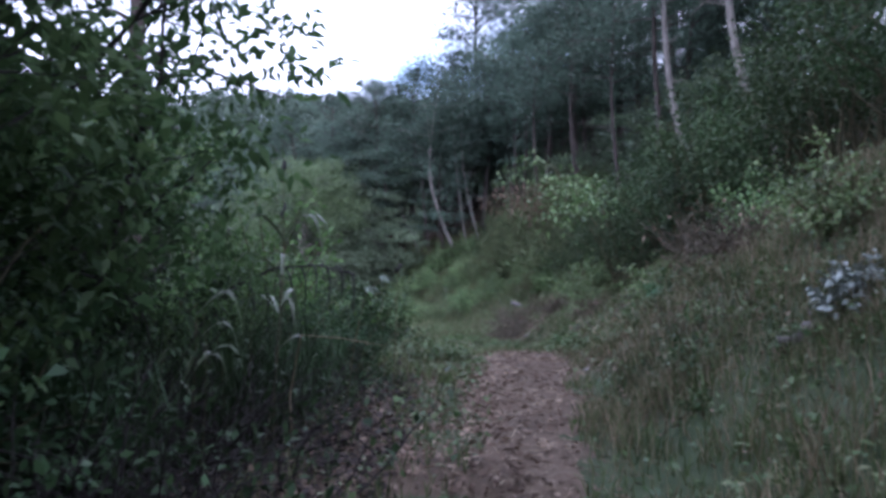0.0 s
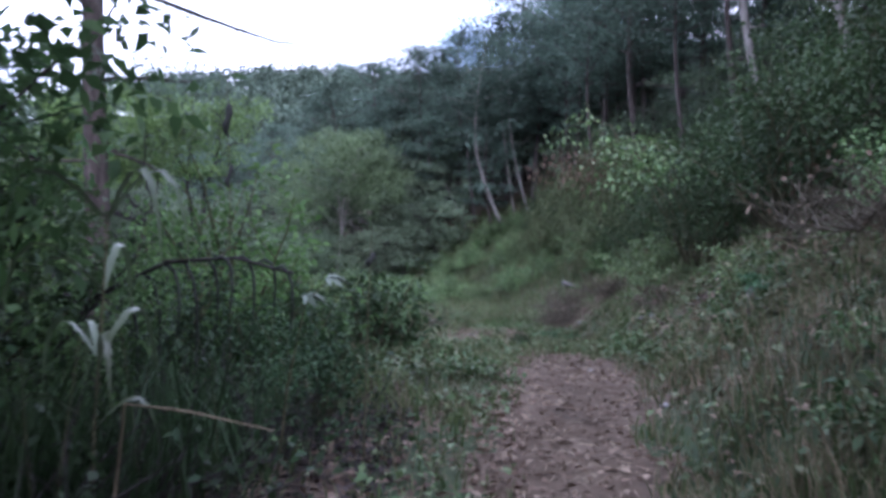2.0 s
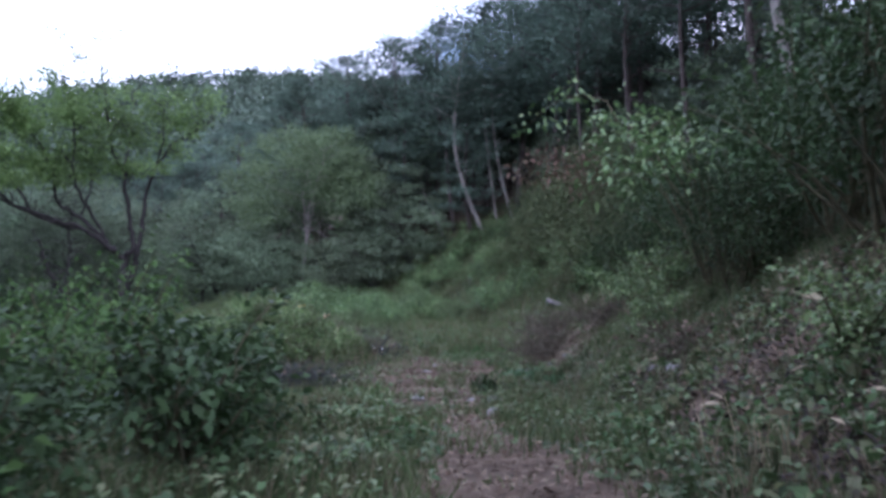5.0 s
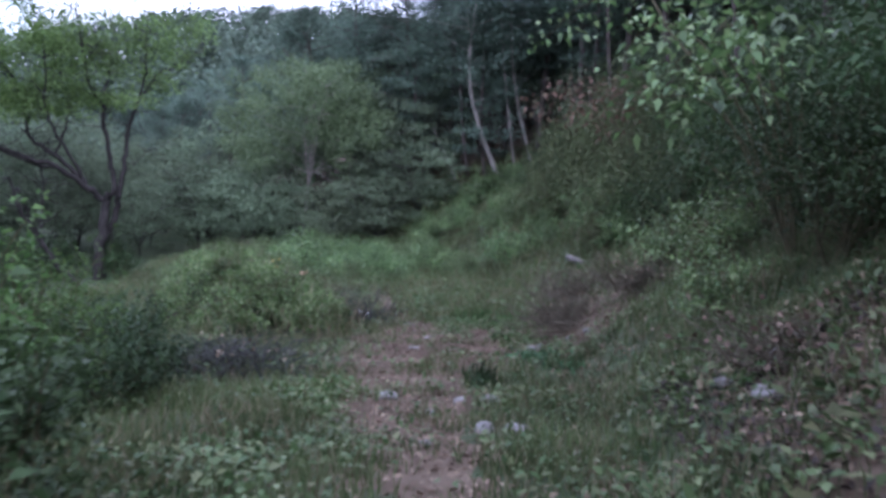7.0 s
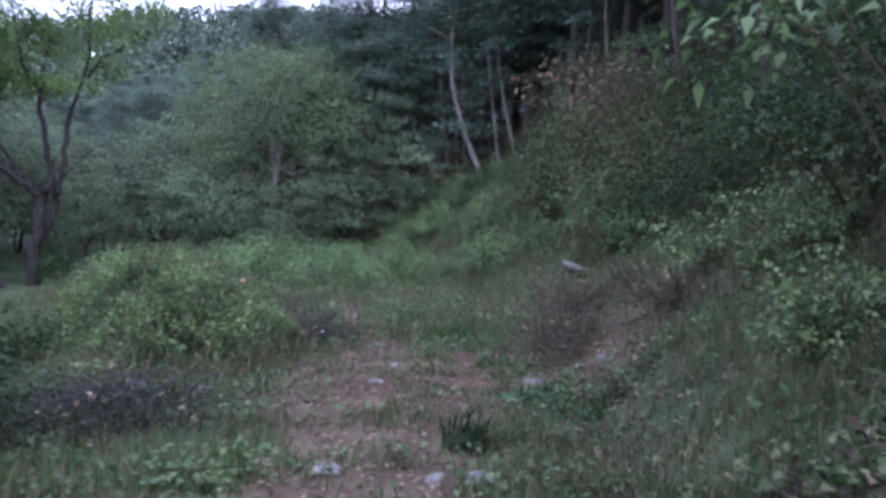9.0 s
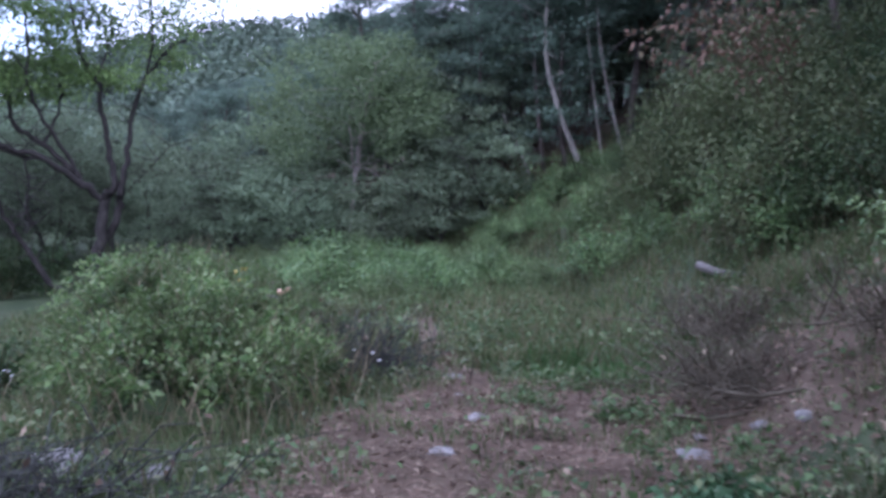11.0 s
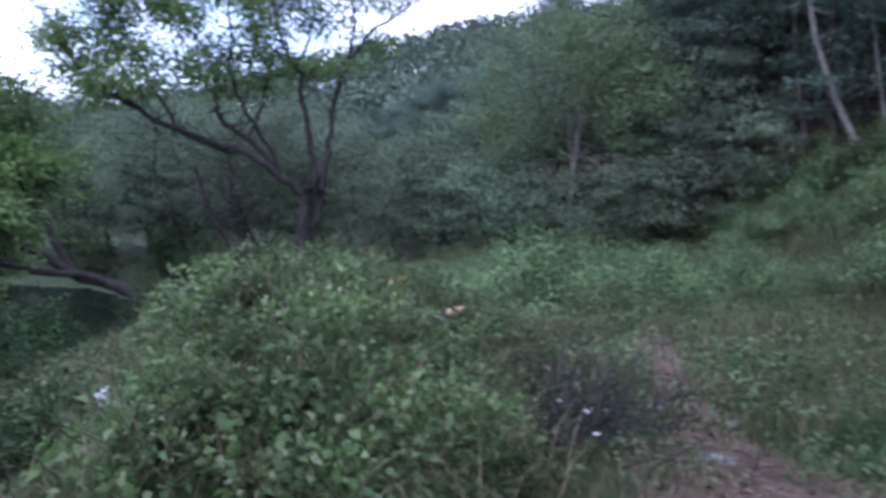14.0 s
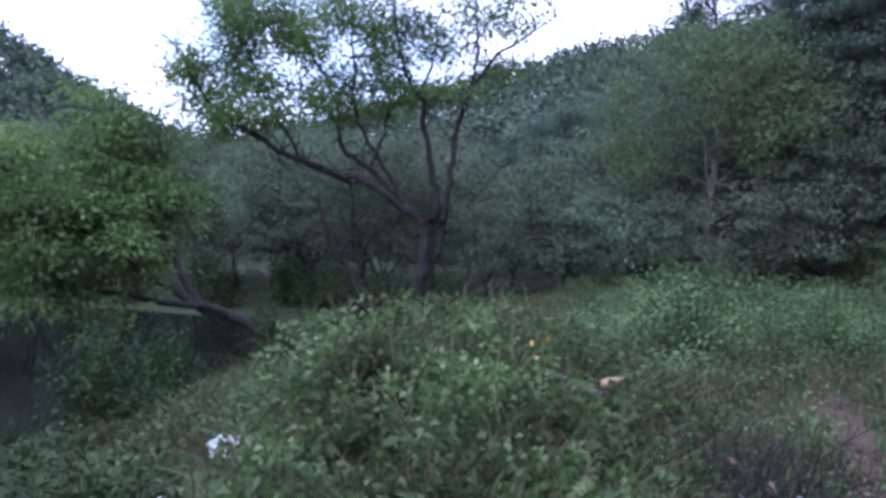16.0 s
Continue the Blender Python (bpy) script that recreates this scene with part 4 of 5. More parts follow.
def drooping_reed(x, y, height, count, length, seed):
    """A reed stalk whose long pale leaves hang out and down from its head."""
    g = np.random.default_rng(seed)
    top = thing("broad_reed", spot(x, y, 0.05), "broad pale reed leaves drooping over the dark thicket", "reeds", "broad reeds")
    s0 = wander(g, (0, 0, 0), (0.04, 0.02, 1), height, 6, 0.03)
    tb = Tubes(5)
    tb.add(s0, np.linspace(0.007, 0.003, 7))
    part("stalk", tb.mesh("reed_stalk"), M_STEM, top)
    for i in range(count):
        p = s0[int(g.integers(3, 7))]
        a = g.uniform(0, math.tau)
        u = np.linspace(0, 1, 7)
        ln = length * g.uniform(0.6, 1.15)
        out = ln * 0.62 * np.sin(u * 1.5)
        mid = np.stack([p[0] + out * math.cos(a), p[1] + out * math.sin(a), p[2] + ln * (0.45 * np.sin(u * 2.6) - 0.55 * u ** 2)], 1)
        wide = 0.014 * np.array([0.5, 0.9, 1.0, 0.95, 0.8, 0.5, 0.05])[:, None] * np.array([-math.sin(a), math.cos(a), 0.35])
        v = np.stack([mid - wide, mid, mid + wide], 1)
        v[:, 1, 2] -= 0.004
        f = [(k * 3 + c, k * 3 + c + 1, k * 3 + c + 4, k * 3 + c + 3) for k in range(6) for c in (0, 1)]
        part("leaf", quick_mesh("reed_leaf", v.reshape(-1, 3), f, True), M_REED, top)


drooping_reed(-1.13, 4.95, 1.42, 13, 0.5, 74)
drooping_reed(-1.5, 4.5, 0.95, 9, 0.45, 75)

# ---- the bank on the other side ----
big = make_bush("bank_bush", 61, 3.2, 2.5, 6500, 0.095, M_BUSH, "large dense green bush on the bank", "bank bushes", stems=26, clumps=60, airy=0.15, skirt=0.3)
put(big, [(4.4, 18.9, 15, 0.85), (3.9, 16.2, 95, 0.65), (4.2, 24.0, 40, 0.7), (4.0, 26.6, 110, 0.7), (2.9, 33.6, 170, 0.75), (1.6, 36.6, 10, 0.6), (3.9, 36.2, 230, 0.8), (4.6, 32.6, 290, 0.8), (5.6, 29.8, 350, 0.9), (2.4, 39.0, 30, 0.7), (0.2, 39.6, 90, 0.5), (4.1, 12.6, 0, 1.0), (4.7, 14.9, 80, 0.95), (5.6, 10.6, 160, 1.05), (4.6, 17.4, 240, 0.85), (6.3, 13.2, 300, 1.15), (5.2, 8.2, 30, 0.9), (6.8, 16.2, 110, 1.15), (6.0, 19.4, 200, 1.0),
          (4.9, 21.3, 260, 0.8), (6.6, 22.4, 330, 1.0), (7.6, 10.0, 60, 1.2), (5.4, 25.0, 150, 0.9), (3.6, 29.4, 20, 0.65), (4.9, 28.2, 210, 0.8)])
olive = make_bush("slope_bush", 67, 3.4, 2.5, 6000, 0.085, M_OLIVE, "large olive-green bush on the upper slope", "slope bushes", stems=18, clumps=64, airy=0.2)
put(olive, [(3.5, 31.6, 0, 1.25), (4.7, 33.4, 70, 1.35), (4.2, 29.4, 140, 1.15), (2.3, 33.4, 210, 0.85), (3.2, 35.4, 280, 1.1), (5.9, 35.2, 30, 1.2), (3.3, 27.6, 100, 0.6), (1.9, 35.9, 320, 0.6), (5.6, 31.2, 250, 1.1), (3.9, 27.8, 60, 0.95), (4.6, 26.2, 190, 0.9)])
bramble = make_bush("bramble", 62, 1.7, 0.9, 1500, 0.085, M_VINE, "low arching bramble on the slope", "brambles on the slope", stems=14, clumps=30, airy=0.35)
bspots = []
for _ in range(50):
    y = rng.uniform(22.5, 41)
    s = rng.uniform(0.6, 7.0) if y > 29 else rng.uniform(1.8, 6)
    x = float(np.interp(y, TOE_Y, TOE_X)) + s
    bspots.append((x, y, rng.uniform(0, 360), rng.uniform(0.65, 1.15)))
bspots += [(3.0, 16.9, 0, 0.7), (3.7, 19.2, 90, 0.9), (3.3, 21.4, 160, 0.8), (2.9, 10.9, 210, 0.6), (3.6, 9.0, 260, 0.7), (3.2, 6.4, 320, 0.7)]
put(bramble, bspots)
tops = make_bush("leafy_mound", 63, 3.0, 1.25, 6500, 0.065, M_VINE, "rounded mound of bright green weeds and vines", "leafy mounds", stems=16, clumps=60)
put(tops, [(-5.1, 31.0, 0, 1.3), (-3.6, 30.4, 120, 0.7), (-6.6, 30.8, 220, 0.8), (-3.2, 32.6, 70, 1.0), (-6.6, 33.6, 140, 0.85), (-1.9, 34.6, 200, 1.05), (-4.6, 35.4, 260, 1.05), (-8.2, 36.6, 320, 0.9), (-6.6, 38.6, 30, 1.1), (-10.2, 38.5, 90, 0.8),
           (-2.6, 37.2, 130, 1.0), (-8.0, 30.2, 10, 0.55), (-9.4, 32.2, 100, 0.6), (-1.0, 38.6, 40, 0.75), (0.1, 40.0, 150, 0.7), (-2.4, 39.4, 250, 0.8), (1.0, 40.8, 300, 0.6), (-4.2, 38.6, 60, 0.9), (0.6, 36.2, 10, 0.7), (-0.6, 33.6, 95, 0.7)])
tuft = make_reeds("dark_tuft", 68, 0.16, 0.32, 160, M_DARKLEAF, "small dark grass tuft growing beside the path")
put(tuft, [(0.62, 17.45, 0, 1.2)])
silver = make_bush("pale_shrub", 69, 0.9, 0.6, 420, 0.1, plain("silver_leaves", (0.24, 0.28, 0.25), 0.5), "low shrub with pale silvery leaves on the bank", "", stems=9, clumps=16)
put(silver, [(2.62, 5.0, 0, 0.7)])
patch_a = make_bush("clover_patch", 70, 0.8, 0.22, 500, 0.07, leaf_material("clover_leaves", [(0.06, 0.13, 0.06), (0.08, 0.16, 0.075)], 0.5, 0.25, 2.0), "low bright green patch of broad leaves", "green patches", stems=8, clumps=18)
put(patch_a, [(2.72, 9.3, 0, 1.0), (1.3, 19.1, 80, 1.1), (1.6, 18.6, 160, 0.9), (-0.9, 27.2, 10, 1.4), (0.1, 26.4, 240, 1.2)])


def arching_shrub(x, y, reaches, label, foliage, leaf, seed, per=5):
    """Long whips that arch out of the bank's bush, each set with large leaves towards its end."""
    g = np.random.default_rng(seed)
    bx, by, bz = spot(x, y, 0.05)
    top = thing("arching_shrub", (bx, by, bz), label, "shrub")
    ends = []
    for tx, ty, tz in reaches:
        u = np.linspace(0, 1, 10)
        end = np.array([tx - bx, ty - by, tz - bz])
        line = np.stack([end[0] * u, end[1] * u, end[2] * (1.25 * np.sin(u * 1.9) / math.sin(1.9)) * (1 - 0.2 * u)], 1) + g.normal(size=(10, 3)) * 0.025
        line[0] = 0
        tb = Tubes(5)
        tb.add(line, np.linspace(0.016, 0.005, 10))
        part("stem", tb.mesh("whip"), M_STEM, top)
        for q in (4, 5, 6, 7, 8, 9):
            ends += [line[q] + g.normal(size=3) * 0.14 for _ in range(2 if q < 7 else 4)]
    v, f = tuft_leaves(g, np.array(ends), 0.13, per, leaf, leaf * 0.6, 0.1, 0.35, 0.6)
    part("foliage", quick_mesh("whip_leaves", v, f), foliage, top)


arching_shrub(3.7, 16.9, [(2.45, 16.6, 2.7), (2.2, 17.2, 2.35), (2.7, 16.2, 2.9), (2.6, 17.6, 2.5), (3.0, 16.0, 2.6), (2.05, 17.6, 3.0), (1.35, 19.5, 3.55), (2.9, 17.8, 3.0)], "arching large-leaved shrub leaning out over the slope", M_VINE, 0.13, 65, 4)
arching_shrub(4.0, 28.6, [(1.3, 27.4, 3.55), (1.7, 27.8, 3.35), (2.1, 27.3, 3.7), (2.5, 27.9, 3.4), (2.9, 27.5, 3.65), (3.3, 28.0, 3.5), (1.5, 28.2, 3.7), (2.4, 28.4, 3.8), (3.0, 28.2, 3.25), (2.0, 28.0, 3.2)], "arching shrub with rust-brown turning leaves on the slope", M_RUST, 0.12, 64, 3)


def hanging_stalks(x, y):
    """A dark bent branch from which withered stems hang."""
    g = np.random.default_rng(76)
    bx, by, bz = spot(x, y, 0.05)
    top = thing("bent_branch", (bx, by, bz), "dark bent branch hung with withered stems", "branch")
    arch = np.array([(0, 0, 0), (0.12, 0, 0.6), (0.42, 0, 1.02), (0.8, 0.02, 1.2), (1.15, 0.03, 1.22), (1.45, 0.02, 1.14)])
    tb = Tubes(6)
    tb.add(arch, np.linspace(0.02, 0.007, 6))
    part("limb", tb.mesh("bent_limb"), M_DARK_BARK, top)
    for i in range(9):
        a = 0.55 + 0.1 * i
        p = np.array([a, 0.02 + g.normal() * 0.03, np.interp(a, arch[:, 0], arch[:, 2])])
        drop = g.uniform(0.25, 0.6)
        u = np.linspace(0, 1, 6)
        tb = Tubes(5)
        tb.add(np.stack([p[0] + 0.09 * np.sin(u * 2.2), p[1] + 0.03 * u, p[2] + 0.06 * np.sin(u * 3.1) - drop * u ** 1.6], 1), np.array([0.005, 0.009, 0.009, 0.008, 0.007, 0.003]))
        part("withered_stem", tb.mesh("withered_stem"), M_ASH, top)


hanging_stalks(-2.2, 6.2)
shore_bush = make_bush("shore_bush", 66, 1.5, 1.9, 2200, 0.1, M_BUSH, "dark green bush standing at the water's edge", "shore bushes", stems=12, clumps=34)
put(shore_bush, [(-17.6, 36.2, 40, 1.1), (-21.4, 37.6, 140, 1.1), (-25.6, 37.4, 60, 1.2), (-15.4, 35.4, 250, 1.0), (-12.8, 35.0, 10, 0.9), (-22.5, 39.2, 320, 1.3), (-31, 35.2, 90, 1.2), (-11.1, 24.4, 0, 0.95), (-12.6, 26.6, 80, 0.8), (-13.0, 29.4, 150, 0.8), (-11.0, 21.6, 220, 0.6), (-16.0, 34.3, 20, 1.0), (-19.5, 37.2, 100, 1.1), (-23.5, 36.6, 200, 1.1), (-28.5, 36.2, 260, 1.2), (-33.5, 33, 10, 1.3), (-37, 28, 70, 1.3), (-39.5, 22, 130, 1.3), (-14.0, 36.5, 190, 0.9)])

herb = make_bush("herb_clump", 72, 0.5, 0.3, 190, 0.06, M_WEED, "small leafy herb at the path side", "herbs", stems=7, clumps=10)
hs = []
for _ in range(90):
    y = rng.uniform(4.5, 27)
    x = float(np.interp(y, PATH_Y, PATH_X)) + rng.choice([-1, 1]) * (float(np.interp(y, PATH_Y, PATH_W)) + rng.uniform(0.1, 2.2))
    if -3.2 > x or (y < 8 and x < 0.2):
        continue
    hs.append((x, y, rng.uniform(0, 360), rng.uniform(0.5, 1.3)))
put(herb, hs, 0.02)
straw_clump = make_reeds("dry_grass_clump", 73, 0.25, 0.42, 60, M_DRYGRASS, "standing clump of dry straw-coloured grass", "dry grass clumps", blade=0.006)
hs = []
for _ in range(70):
    y = rng.uniform(5.5, 34)
    x = float(np.interp(y, TOE_Y, TOE_X)) + rng.uniform(-0.2, 3.2)
    hs.append((x, y, rng.uniform(0, 360), rng.uniform(0.6, 1.25)))
put(straw_clump, hs, 0.02)

# ---- the heap of vines by the path ----
hp = np.random.default_rng(71)
heap = thing("vine_heap", spot(-4.3, 22.6, 0.1), "shoulder-high heap overgrown with green vines beside the path", "overgrown heap")


def heap_height(x, y):
    a = np.exp(-(((x - 0.15) / 1.4) ** 2 + (y / 1.6) ** 2) ** 1.3) * 1.2
    b = np.exp(-(((x - 1.0) / 0.95) ** 2 + ((y - 0.1) / 1.2) ** 2) ** 1.3) * 0.62
    c2 = np.exp(-(((x + 0.1) / 1.35) ** 2 + ((y - 1.8) / 1.4) ** 2) ** 1.3) * 0.95
    d2 = np.exp(-(((x - 1.25) / 1.05) ** 2 + ((y + 1.3) / 1.3) ** 2) ** 1.5) * 0.62
    edge = smooth01(-0.1, 0.5, ((y + 4.1) + 0.827 * (x - 3.4)) / 1.297 + 0.6 * smooth01(0.3, 1.1, x))
    return edge * np.maximum(np.maximum(a, d2), np.maximum(b, c2)) * (1 + 0.2 * wave(x, y, 0.42, 9) + 0.24 * wave(x, y, 0.95, 5)) + 0.05 * wave(x, y, 0.19, 3)


hx, hy = np.meshgrid(np.linspace(-3.2, 3.2, 60), np.linspace(-3.4, 4.0, 60))
hh = heap_height(hx, hy)
hv = np.stack([hx, hy, hh * 0.86 + land(hx - 4.3, hy + 22.6) - land(-4.3, 22.6) + 0.06 - 0.3 * (1 - smooth01(0.05, 0.25, hh))], -1).reshape(-1, 3)
hi, hj = np.meshgrid(np.arange(59), np.arange(59), indexing="ij")
hf = np.stack([hi * 60 + hj, hi * 60 + hj + 1, (hi + 1) * 60 + hj + 1, (hi + 1) * 60 + hj], -1).reshape(-1, 4)
part("mound", quick_mesh("heap_mound", hv, hf, True), M_TURF, heap, "dark tangle of old growth")
n = 9000
qx, qy = hp.uniform(-3.0, 3.0, n), hp.uniform(-3.3, 3.8, n)
hh = heap_height(qx, qy)
keep = hh > hp.uniform(0.05, 0.35, n)
qx, qy = qx[keep][:720], qy[keep][:720]
lift = np.repeat(hp.uniform(-0.1, 0.32, len(qx)), 60)
qx, qy = np.repeat(qx, 60), np.repeat(qy, 60)
n = len(qx)
ball = unit(hp.normal(size=(n, 3))) * hp.uniform(0.4, 1, (n, 1))
qx, qy = qx + ball[:, 0] * 0.19, qy + ball[:, 1] * 0.19
hh = heap_height(qx, qy)
keep = hh > 0.04
qx, qy, hh, lift, ball = qx[keep], qy[keep], hh[keep], lift[keep], ball[keep]
n = len(qx)
e = 0.05
nx, ny = -(heap_height(qx + e, qy) - hh) / e, -(heap_height(qx, qy + e) - hh) / e
nor = unit(np.stack([nx, ny, np.ones(n)], 1))
zz = hh * 0.86 + land(qx - 4.3, qy + 22.6) - land(-4.3, 22.6) + 0.1
at = np.stack([qx, qy, zz], 1) + nor * (lift + 0.09 * ball[:, 2])[:, None]
v, f = leaf_quads(hp, at, ball + nor * 0.4 + hp.normal(size=(n, 3)) * 0.5, hp.uniform(0.04, 0.10, n), hp.uniform(0.025, 0.058, n), 0.35, face=nor * 0.6 + ball + hp.normal(size=(n, 3)) * 0.55)
part("vine_leaves", quick_mesh("vine_leaves", v, f), M_HEAP, heap)
pick = hp.random(n) < 0.04
gp, gn = at[pick], nor[pick]
k = len(gp)
gl = hp.uniform(0.12, 0.34, k)
v, f = blades(hp, gp, gn[:, :2] * gl[:, None] * 0.8 + hp.normal(size=(k, 2)) * 0.08, gl * 0.8, hp.uniform(0.007, 0.012, k))
part("dry_grass_tuft", quick_mesh("heap_grass", v, f), M_DRYGRASS, heap, "pale dry grass poking through")
pick = hp.random(n) < 0.11
gp, gn = at[pick], nor[pick]
k = len(gp)
gl = hp.uniform(0.2, 0.6, k)
v, f = blades(hp, gp, gn[:, :2] * gl[:, None] * 0.9 + hp.normal(size=(k, 2)) * 0.22, gl * 0.5, hp.uniform(0.008, 0.014, k))
part("grass_tuft", quick_mesh("heap_green_grass", v, f), M_GRASS, heap)
tb = Tubes(4)
for _ in range(330):
    x, y = hp.uniform(-2.3, 2.2), hp.uniform(-2.6, 3.0)
    z = float(heap_height(x, y)) * 0.86 + 0.05 + float(land(x - 4.3, y + 22.6) - land(-4.3, 22.6))
    w = hp.normal(size=3) + np.array([0, 0, 0.6])
    s = wander(hp, (x, y, z), w, hp.uniform(0.25, 0.7), 5, 0.25, -0.06)
    tb.add(s, np.linspace(0.005, 0.002, 6))
part("vinework", tb.mesh("vine_stems"), M_DEAD, heap)

foot = np.random.default_rng(78)
n = 2600
fx2, fy2 = foot.uniform(-3.2, 3.0, n), foot.uniform(-3.5, 2.5, n)
hh = heap_height(fx2, fy2)
keep = (hh > 0.02) & (hh < 0.4)
fx2, fy2, hh = fx2[keep], fy2[keep], hh[keep]
n = len(fx2)
a = foot.uniform(0, math.tau, n)
gl = foot.uniform(0.2, 0.6, n)
v, f = blades(foot, np.stack([fx2 - 4.3, fy2 + 22.6, land(fx2 - 4.3, fy2 + 22.6) + hh * 0.7], 1), np.stack([np.cos(a), np.sin(a)], 1) * gl[:, None] * 0.7, gl, foot.uniform(0.006, 0.011, n))
solid("long_grass", quick_mesh("long_grass", v, f), M_DRYGRASS, (0, 0, 0), "long pale arching grass round the foot of the vine heap", "grass", kind="stuff")

# ---- dead brush, charred pile, stones, log, rubbish ----
brush = make_brush("dead_bush", 81, 1.9, 0.45, 420, M_DEAD, "leafless purple-brown dead bush at the foot of the bank", leaves=30, leaf_mat=M_LITTER)
brush.matrix_basis = pose(*spot(1.95, 22.0, 0.03))
brush = make_brush("dead_bush", 82, 1.5, 0.5, 240, M_DEAD, "flattened dry brush on the bank", leaves=60, leaf_mat=M_LITTER)
brush.matrix_basis = pose(*spot(2.9, 20.6, 0.03))
brush = make_brush("dead_bush", 87, 2.0, 0.5, 380, M_DEAD, "leafless grey-brown dead bush on the slope", leaves=30, leaf_mat=M_LITTER)
brush.matrix_basis = pose(*spot(2.3, 23.9, 0.03))
brush = make_brush("dead_bush", 84, 1.6, 0.5, 260, M_DEAD, "dry brown brush beneath the bank bush", leaves=120, leaf_mat=M_LITTER)
brush.matrix_basis = pose(*spot(3.2, 8.3, 0.03))
pile = make_brush("charred_pile", 83, 2.1, 0.7, 640, M_ASH, "dark burnt pile of twigs and scraps beside the vine heap", "burnt pile", leaves=90, leaf_mat=M_LITTER)
pile.matrix_basis = pose(*spot(-2.4, 23.45, 0.03))
pile2 = make_brush("charred_pile", 86, 1.9, 0.3, 420, M_ASH, "low dark pile of rotting twigs in the weeds", "burnt pile", leaves=60, leaf_mat=M_LITTER)
pile2.matrix_basis = pose(*spot(-2.4, 17.9, 0.03))


def make_stone(x, y, size, flat, seed, label="pale grey stone half sunk in the path"):
    """A worn angular stone."""
    g = np.random.default_rng(seed)
    bm = bmesh.new()
    bmesh.ops.create_icosphere(bm, subdivisions=3, radius=1)
    cuts = [(Vector(g.normal(size=3)).normalized(), g.uniform(0.55, 0.85)) for _ in range(9)]
    for v in bm.verts:
        for nrm, d in cuts:
            over = v.co.dot(nrm) - d
            if over > 0:
                v.co -= nrm * over * 0.9
        v.co += v.co.normalized() * 0.05 * noise.noise(v.co * 3 + Vector((seed, 0, 0)))
        v.co = Vector((v.co.x * size, v.co.y * size * 0.75, v.co.z * size * flat))
    me = bpy.data.meshes.new("stone")
    bm.to_mesh(me)
    bm.free()
    for p in me.polygons:
        p.use_smooth = True
    px, py, pz = spot(x, y)
    solid("stone", me, M_STONE, (px, py, pz + size * flat * 0.12), label, "stone", "stones by the path", turn=float(g.uniform(0, 360)))


for i, (x, y, size, flat) in enumerate([
        (-0.42, 19.86, 0.13, 0.35), (-0.95, 23.3, 0.15, 0.3), (-0.33, 21.0, 0.14, 0.3), (-1.0, 24.55, 0.11, 0.4), (1.25, 20.2, 0.14, 0.6), (1.85, 20.9, 0.1, 0.5), (-2.66, 19.0, 0.2, 0.6), (-1.96, 18.84, 0.17, 0.5), (-2.95, 19.2, 0.12, 0.5), (-1.67, 25.0, 0.10, 0.4), (-0.28, 16.75, 0.15, 0.4), (0.46, 16.7, 0.1, 0.5), (0.76, 16.7, 0.13, 0.6), (1.36, 7.67, 0.05, 0.5), (1.1, 9.8, 0.05, 0.5),
        (0.76, 15.4, 0.14, 0.5), (1.02, 15.45, 0.13, 0.5), (0.35, 14.6, 0.07, 0.5), (0.2, 16.2, 0.06, 0.5), (-0.7, 22.2, 0.06, 0.5), (2.05, 20.5, 0.1, 0.5), (1.4, 20.9, 0.08, 0.5), (0.2, 18.6, 0.06, 0.5)]):
    make_stone(x, y, size, flat, 100 + i)


def make_log(x, y, z, length, radius, turn, tilt, label):
    g = np.random.default_rng(int(x * 10 + y))
    tb = Tubes(10)
    u = np.linspace(-0.5, 0.5, 9)
    pts = np.stack([u * length, 0.03 * np.sin(u * 7), 0.02 * np.sin(u * 11)], 1)
    rad = radius * (1 + 0.08 * np.sin(u * 17) + 0.1 * u)
    rad[0], rad[-1] = 0.004, 0.004
    pts[0], pts[-1] = pts[1] + (0.004, 0, 0), pts[-2] - (0.004, 0, 0)
    tb.add(pts, rad)
    tb.add(wander(g, (0.1, 0, radius * 0.7), (0.4, 0.3, 1), radius * 3, 3, 0.1), [radius * 0.3, radius * 0.25, radius * 0.2, 0.004])
    me = tb.mesh("log")
    me.materials.append(M_DEAD if radius < 0.025 else M_PALE_WOOD)
    ob = new("log", me)
    ob.matrix_basis = pose(x, y, z, 0, tilt, turn)
    tagged(ob, label, "log")


make_log(2.7, 27.2, float(land(2.7, 27.2)) + 0.06, 1.5, 0.07, -25, 12, "weathered grey log lying on the slope")
make_log(3.3, 9.0, float(land(3.3, 9.0)) + 0.05, 0.9, 0.045, 35, -25, "broken pale branch on the bank")
make_log(2.6, 9.9, float(land(2.6, 9.9)) + 0.04, 0.7, 0.03, 60, -20, "broken pale branch on the bank")
make_log(2.3, 5.1, float(land(2.3, 5.1)) + 0.05, 0.5, 0.035, 10, -20, "short pale branch on the bank")
make_log(1.7, 21.3, float(land(1.7, 21.3)) + 0.1, 1.3, 0.02, 15, 0, "thin dry stick lying in the brush")
make_log(2.0, 21.0, float(land(2.0, 21.0)) + 0.12, 1.1, 0.016, -20, -8, "thin dry stick lying in the brush")


